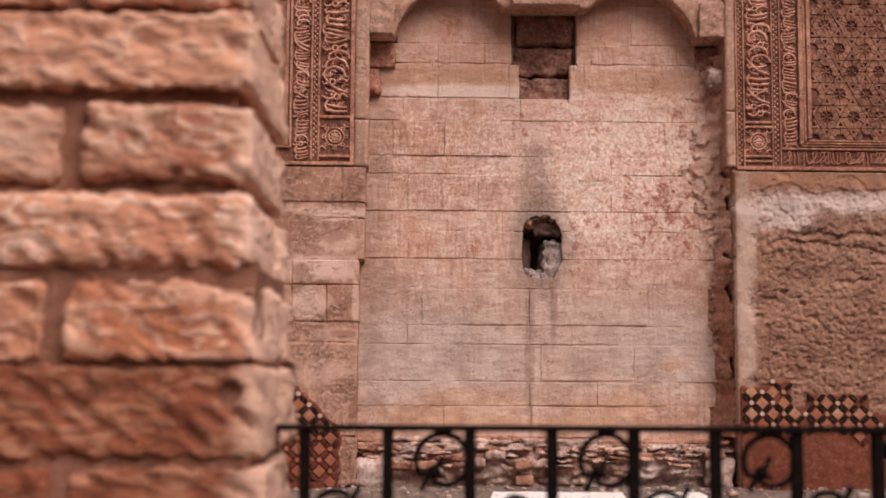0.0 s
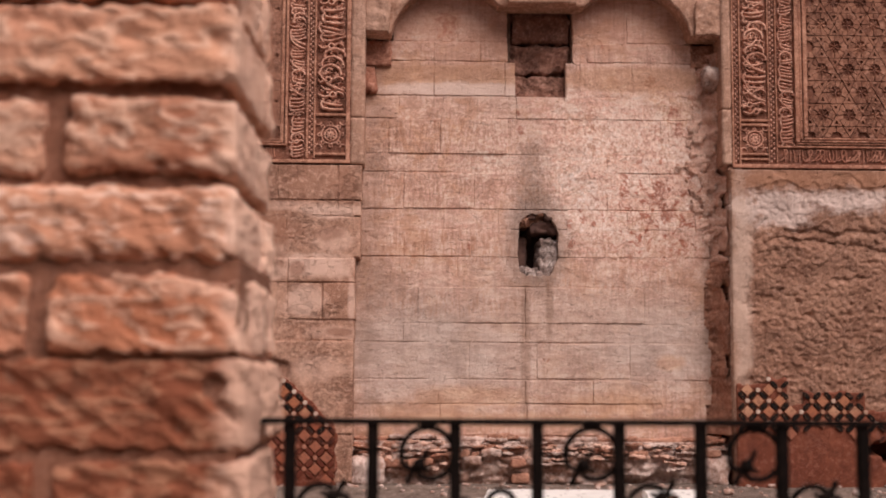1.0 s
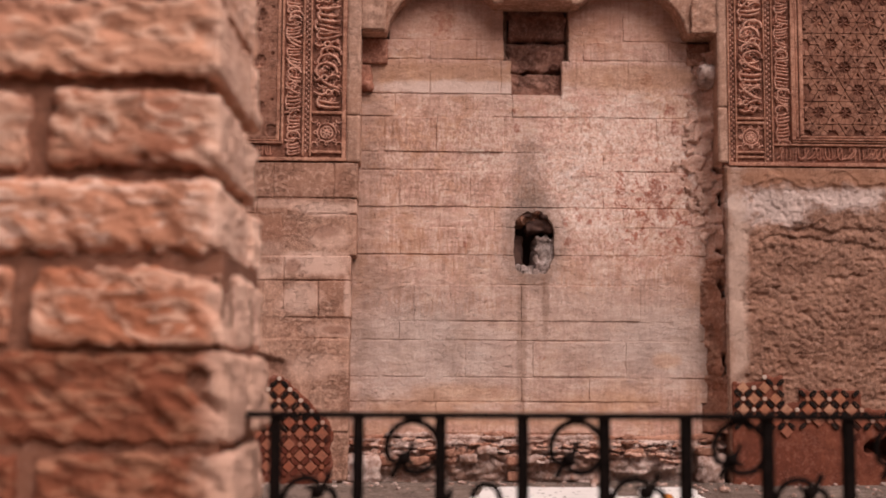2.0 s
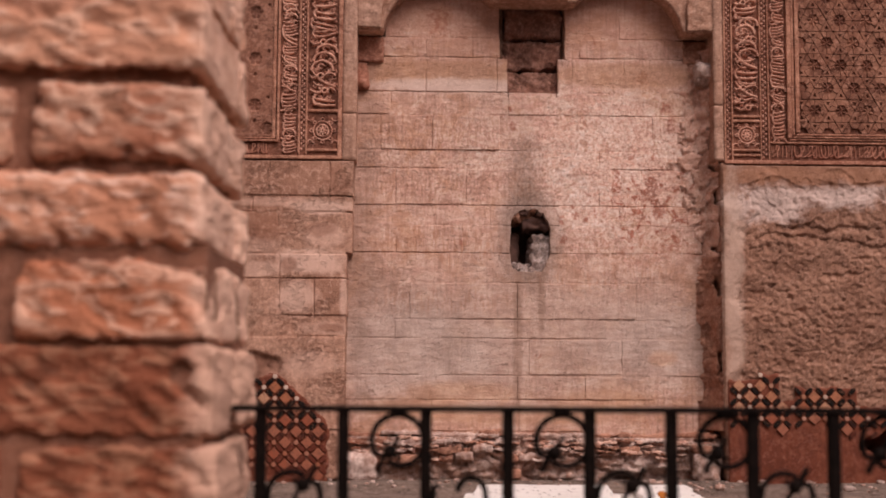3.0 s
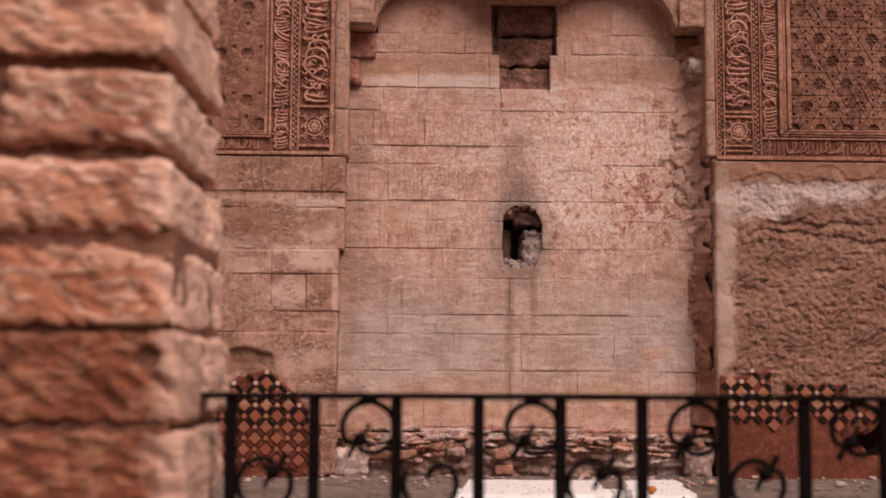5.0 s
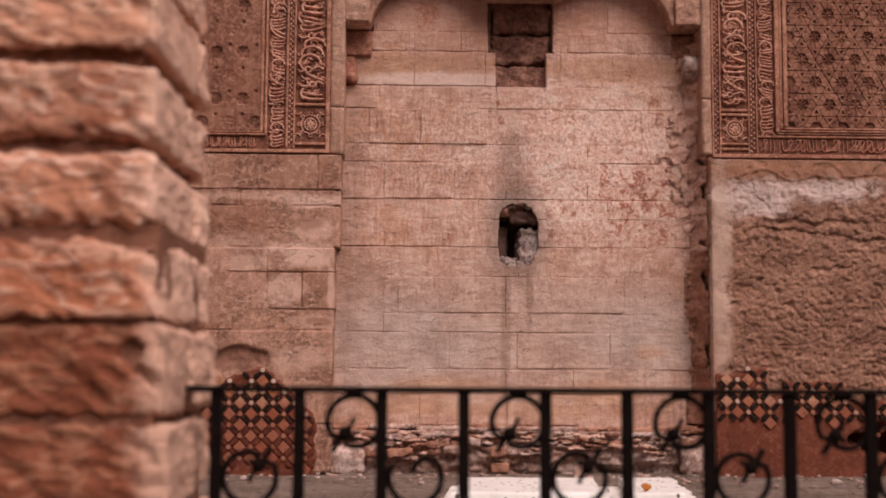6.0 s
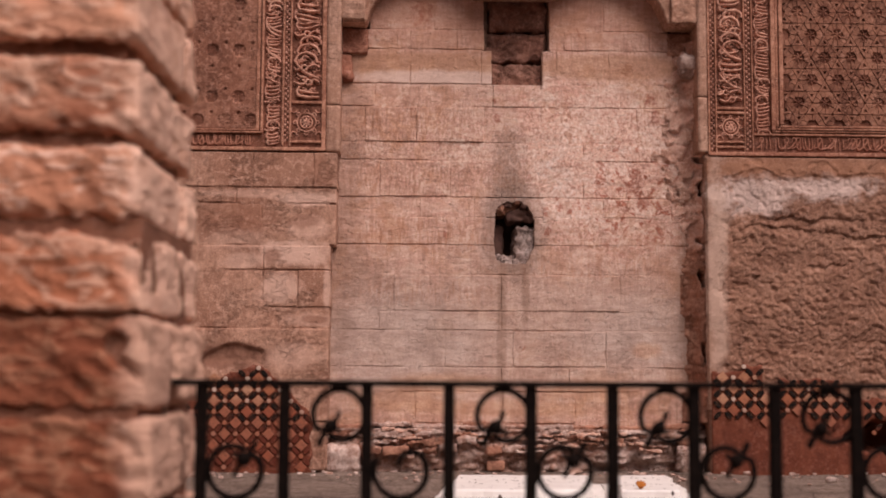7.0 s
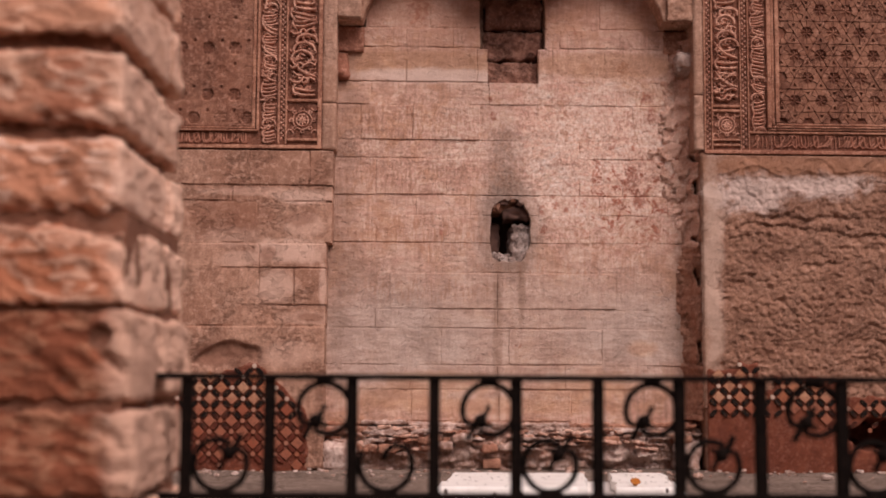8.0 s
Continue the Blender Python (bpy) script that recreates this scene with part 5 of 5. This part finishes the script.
def railing():
    y = 1.684
    rail = tagged(new("iron_railing"), "low black wrought-iron railing with curled scrolls fixed to the pillar", "railing")
    bm = bmesh.new()
    add_box(bm, -0.190, 2.07, y - 0.011, y + 0.011, 0.5335, 0.5415, 0.002)
    part("top_rail", bm, IRON, rail)
    bm = bmesh.new()
    add_box(bm, -0.185, 2.07, y - 0.009, y + 0.009, 0.378, 0.387, 0.002)
    part("lower_rail", bm, IRON, rail)
    bm = bmesh.new()
    add_box(bm, -0.185, 2.07, y - 0.009, y + 0.009, 0.105, 0.114, 0.002)
    part("bottom_rail", bm, IRON, rail)
    bm = bmesh.new()
    add_box(bm, -0.199, -0.176, y - 0.011, y + 0.006, 0.472, 0.572, 0.004)
    for v in bm.verts:
        v.co.x -= 0.010 * ((v.co.z - 0.521) / 0.051) ** 2
    part("wall_plate", bm, RUST, rail, "rusty brown fixing plate")
    bm = bmesh.new()
    add_box(bm, -0.0074, 0.0074, -0.0074, 0.0074, 0.058, 0.5335, 0.0014)
    first = part("baluster", bm, IRON, rail)
    first.location = (-0.137, y, 0)
    pitch = 0.1079
    for i in range(1, 21):
        b = new("baluster", first.data)
        b.parent = rail
        b.location = (-0.137 + pitch * i, y, 0)
    # one scroll: it leaves a forged knot, runs round the ring and ends free under it; a tail and a leaf leave the knot
    r = 0.0345
    knot = (-0.0105, -0.0145)
    pts = [(knot[0], 0, knot[1]), (-0.021, 0, -0.0195), (-0.0295, 0, -0.0165)]
    for k in range(33):
        a = radians(204 - k * 9.6)
        f = r * (1 - 0.12 * max(0.0, (k - 24) / 8) ** 2)
        pts.append((f * math.cos(a), 0, f * math.sin(a)))
    pts.append((-0.0135, 0, -0.0262))
    scroll = part("scroll", tube(pts, 0.0040), IRON, rail, smooth=True)
    bm = bmesh.new()
    bmesh.ops.create_icosphere(bm, subdivisions=2, radius=0.0098)
    for v in bm.verts:
        v.co *= 1 + 0.14 * noise.noise(v.co * 170)
        v.co.y *= 0.8
    knot_ob = part("knot", bm, IRON, scroll, smooth=True)
    knot_ob.location = (knot[0], 0, knot[1])
    bm = bmesh.new()
    add_box(bm, -0.0105, 0.0105, -0.007, 0.007, r - 0.003, r + 0.0055, 0.002)
    clip_ob = part("clip", bm, IRON, scroll)
    leaf_data = [clip_ob]
    for a, ln, rad in ((radians(222), 0.030, 0.0042), (radians(48), 0.024, 0.0034), (radians(318), 0.016, 0.0034)):
        q = [(knot[0] + ln * f * math.cos(a + 0.25 * f), 0, knot[1] + ln * f * math.sin(a + 0.25 * f)) for f in (0, 0.3, 0.6, 0.85, 1.0)]
        leaf_data.append(part("leaf_point", tube(q, rad, seg=6), IRON, scroll, smooth=True))
    spots = []
    for i in range(20):
        left = -0.137 + pitch * i
        if i % 2:
            spots.append((left + 0.0715, 0.4955, 0))
        else:
            spots.append((left + 0.0445, 0.4235, 180))
    for n, (x, z, turn) in enumerate(spots):
        s = scroll
        if n == 2:
            # one scroll has lost its knot: an open hook
            hook = [(r * k * math.cos(radians(a)), 0, r * k * math.sin(radians(a))) for a, k in
                    [(150 + 10 * j, 1.0) for j in range(26)] + [(410 + 12 * j, 1.0 - 0.16 * j) for j in range(1, 6)]]
            s = part("scroll", tube(hook, 0.0040), IRON, rail, "broken open scroll without its knot", smooth=True)
            s.matrix_basis = pose(x, y, z, 0, 0, 0)
            continue
        if n:
            s = new("scroll", scroll.data)
            s.parent = rail
            for o in [knot_ob] + leaf_data:
                c = new(o.name.split(".")[0], o.data)
                c.parent = s
                c.location = o.location
        s.matrix_basis = pose(x, y, z, 0, turn, 0)


railing()


# ---- marble slabs and what lies on them ----
def marble_slab(x0, x1, y0, y1, skew, seed):
    s = tagged(new("marble_slab"), "sunlit white marble grave slab on a low plinth", "slab", "marble slabs in the court")

    def tier(name, grow, z0, z1, label=""):
        bm = bmesh.new()
        pts = [(x0 - grow, y0 - grow), (x1 + grow - skew, y0 - grow), (x1 + grow, y1 + grow * 0.3), (x0 - grow + 0.07, y1 + grow * 0.3)]
        ring = []
        for i in range(4):
            (ax, ay), (bx, by) = pts[i], pts[(i + 1) % 4]
            for k in range(12):
                f = k / 12
                c = 0.022 * noise.noise(Vector((ax + (bx - ax) * f * 9, ay + (by - ay) * f * 9, seed * 2.0)))
                ring.append((ax + (bx - ax) * f + c, ay + (by - ay) * f + c))
        low = [bm.verts.new((x, y, z0)) for x, y in ring]
        mid = [bm.verts.new((x, y, z1 - 0.008)) for x, y in ring]
        cx, cy = sum(p[0] for p in ring) / len(ring), sum(p[1] for p in ring) / len(ring)
        top = [bm.verts.new((cx + (x - cx) * 0.985, cy + (y - cy) * 0.985, z1)) for x, y in ring]
        n = len(ring)
        for i in range(n):
            j = (i + 1) % n
            bm.faces.new((low[i], low[j], mid[j], mid[i]))
            bm.faces.new((mid[i], mid[j], top[j], top[i]))
        bm.faces.new(top)
        bm.faces.new(low[::-1])
        part(name, bm, MARBLE, s, label)
    tier("plinth", 0.05, 0.05, 0.094)
    tier("top_slab", 0.0, 0.1, 0.13)


marble_slab(0.262, 0.850, 4.52, 5.12, 0.07, 1)
marble_slab(0.880, 1.165, 4.52, 5.13, 0.075, 2)


def flower():
    f = tagged(new("flower_head"), "small dry orange flower head lying on the marble slab", "flower")
    bm = bmesh.new()
    bmesh.ops.create_icosphere(bm, subdivisions=2, radius=0.011)
    part("flower_heart", bm, ORANGE, f, smooth=True)
    for k in range(9):
        bm = bmesh.new()
        bmesh.ops.create_icosphere(bm, subdivisions=1, radius=0.011)
        for v in bm.verts:
            v.co = Vector((v.co.x * 1.0 + 0.012, v.co.y * 0.5, v.co.z * 0.35))
        bm.transform(Matrix.Rotation(k * 0.698, 4, "Z") @ Matrix.Rotation(-0.5, 4, "Y"))
        part("petal", bm, ORANGE, f, smooth=True)
    f.matrix_basis = pose(0.957, 4.56, 0.141, 35, 0, 0)


flower()


# ---- loose grit at the wall's foot ----
def grit():
    rnd = random.Random(91)
    vs, fs = [], []
    for i in range(170):
        x, y = rnd.uniform(-1.0, 2.7), 6.02 - abs(rnd.gauss(0, 0.22))
        r = rnd.uniform(0.004, 0.013) * (1.8 if rnd.random() < 0.12 else 1)
        bv, bf = rounded_block(2 * r, 1.7 * r, 1.2 * r, 0.45 * r, 0.3 * r, 1.2 / r, i, r)
        b = len(vs)
        vs += [v + Vector((x, y, 0.064 + 0.4 * r)) for v in bv]
        fs += [tuple(k + b for k in f) for f in bf]
    ob = mesh_object("gravel", vs, fs, RUBBLE, None, True)
    tagged(ob, "scattered pale grit and crumbs fallen from the wall", "gravel", kind="stuff")


grit()
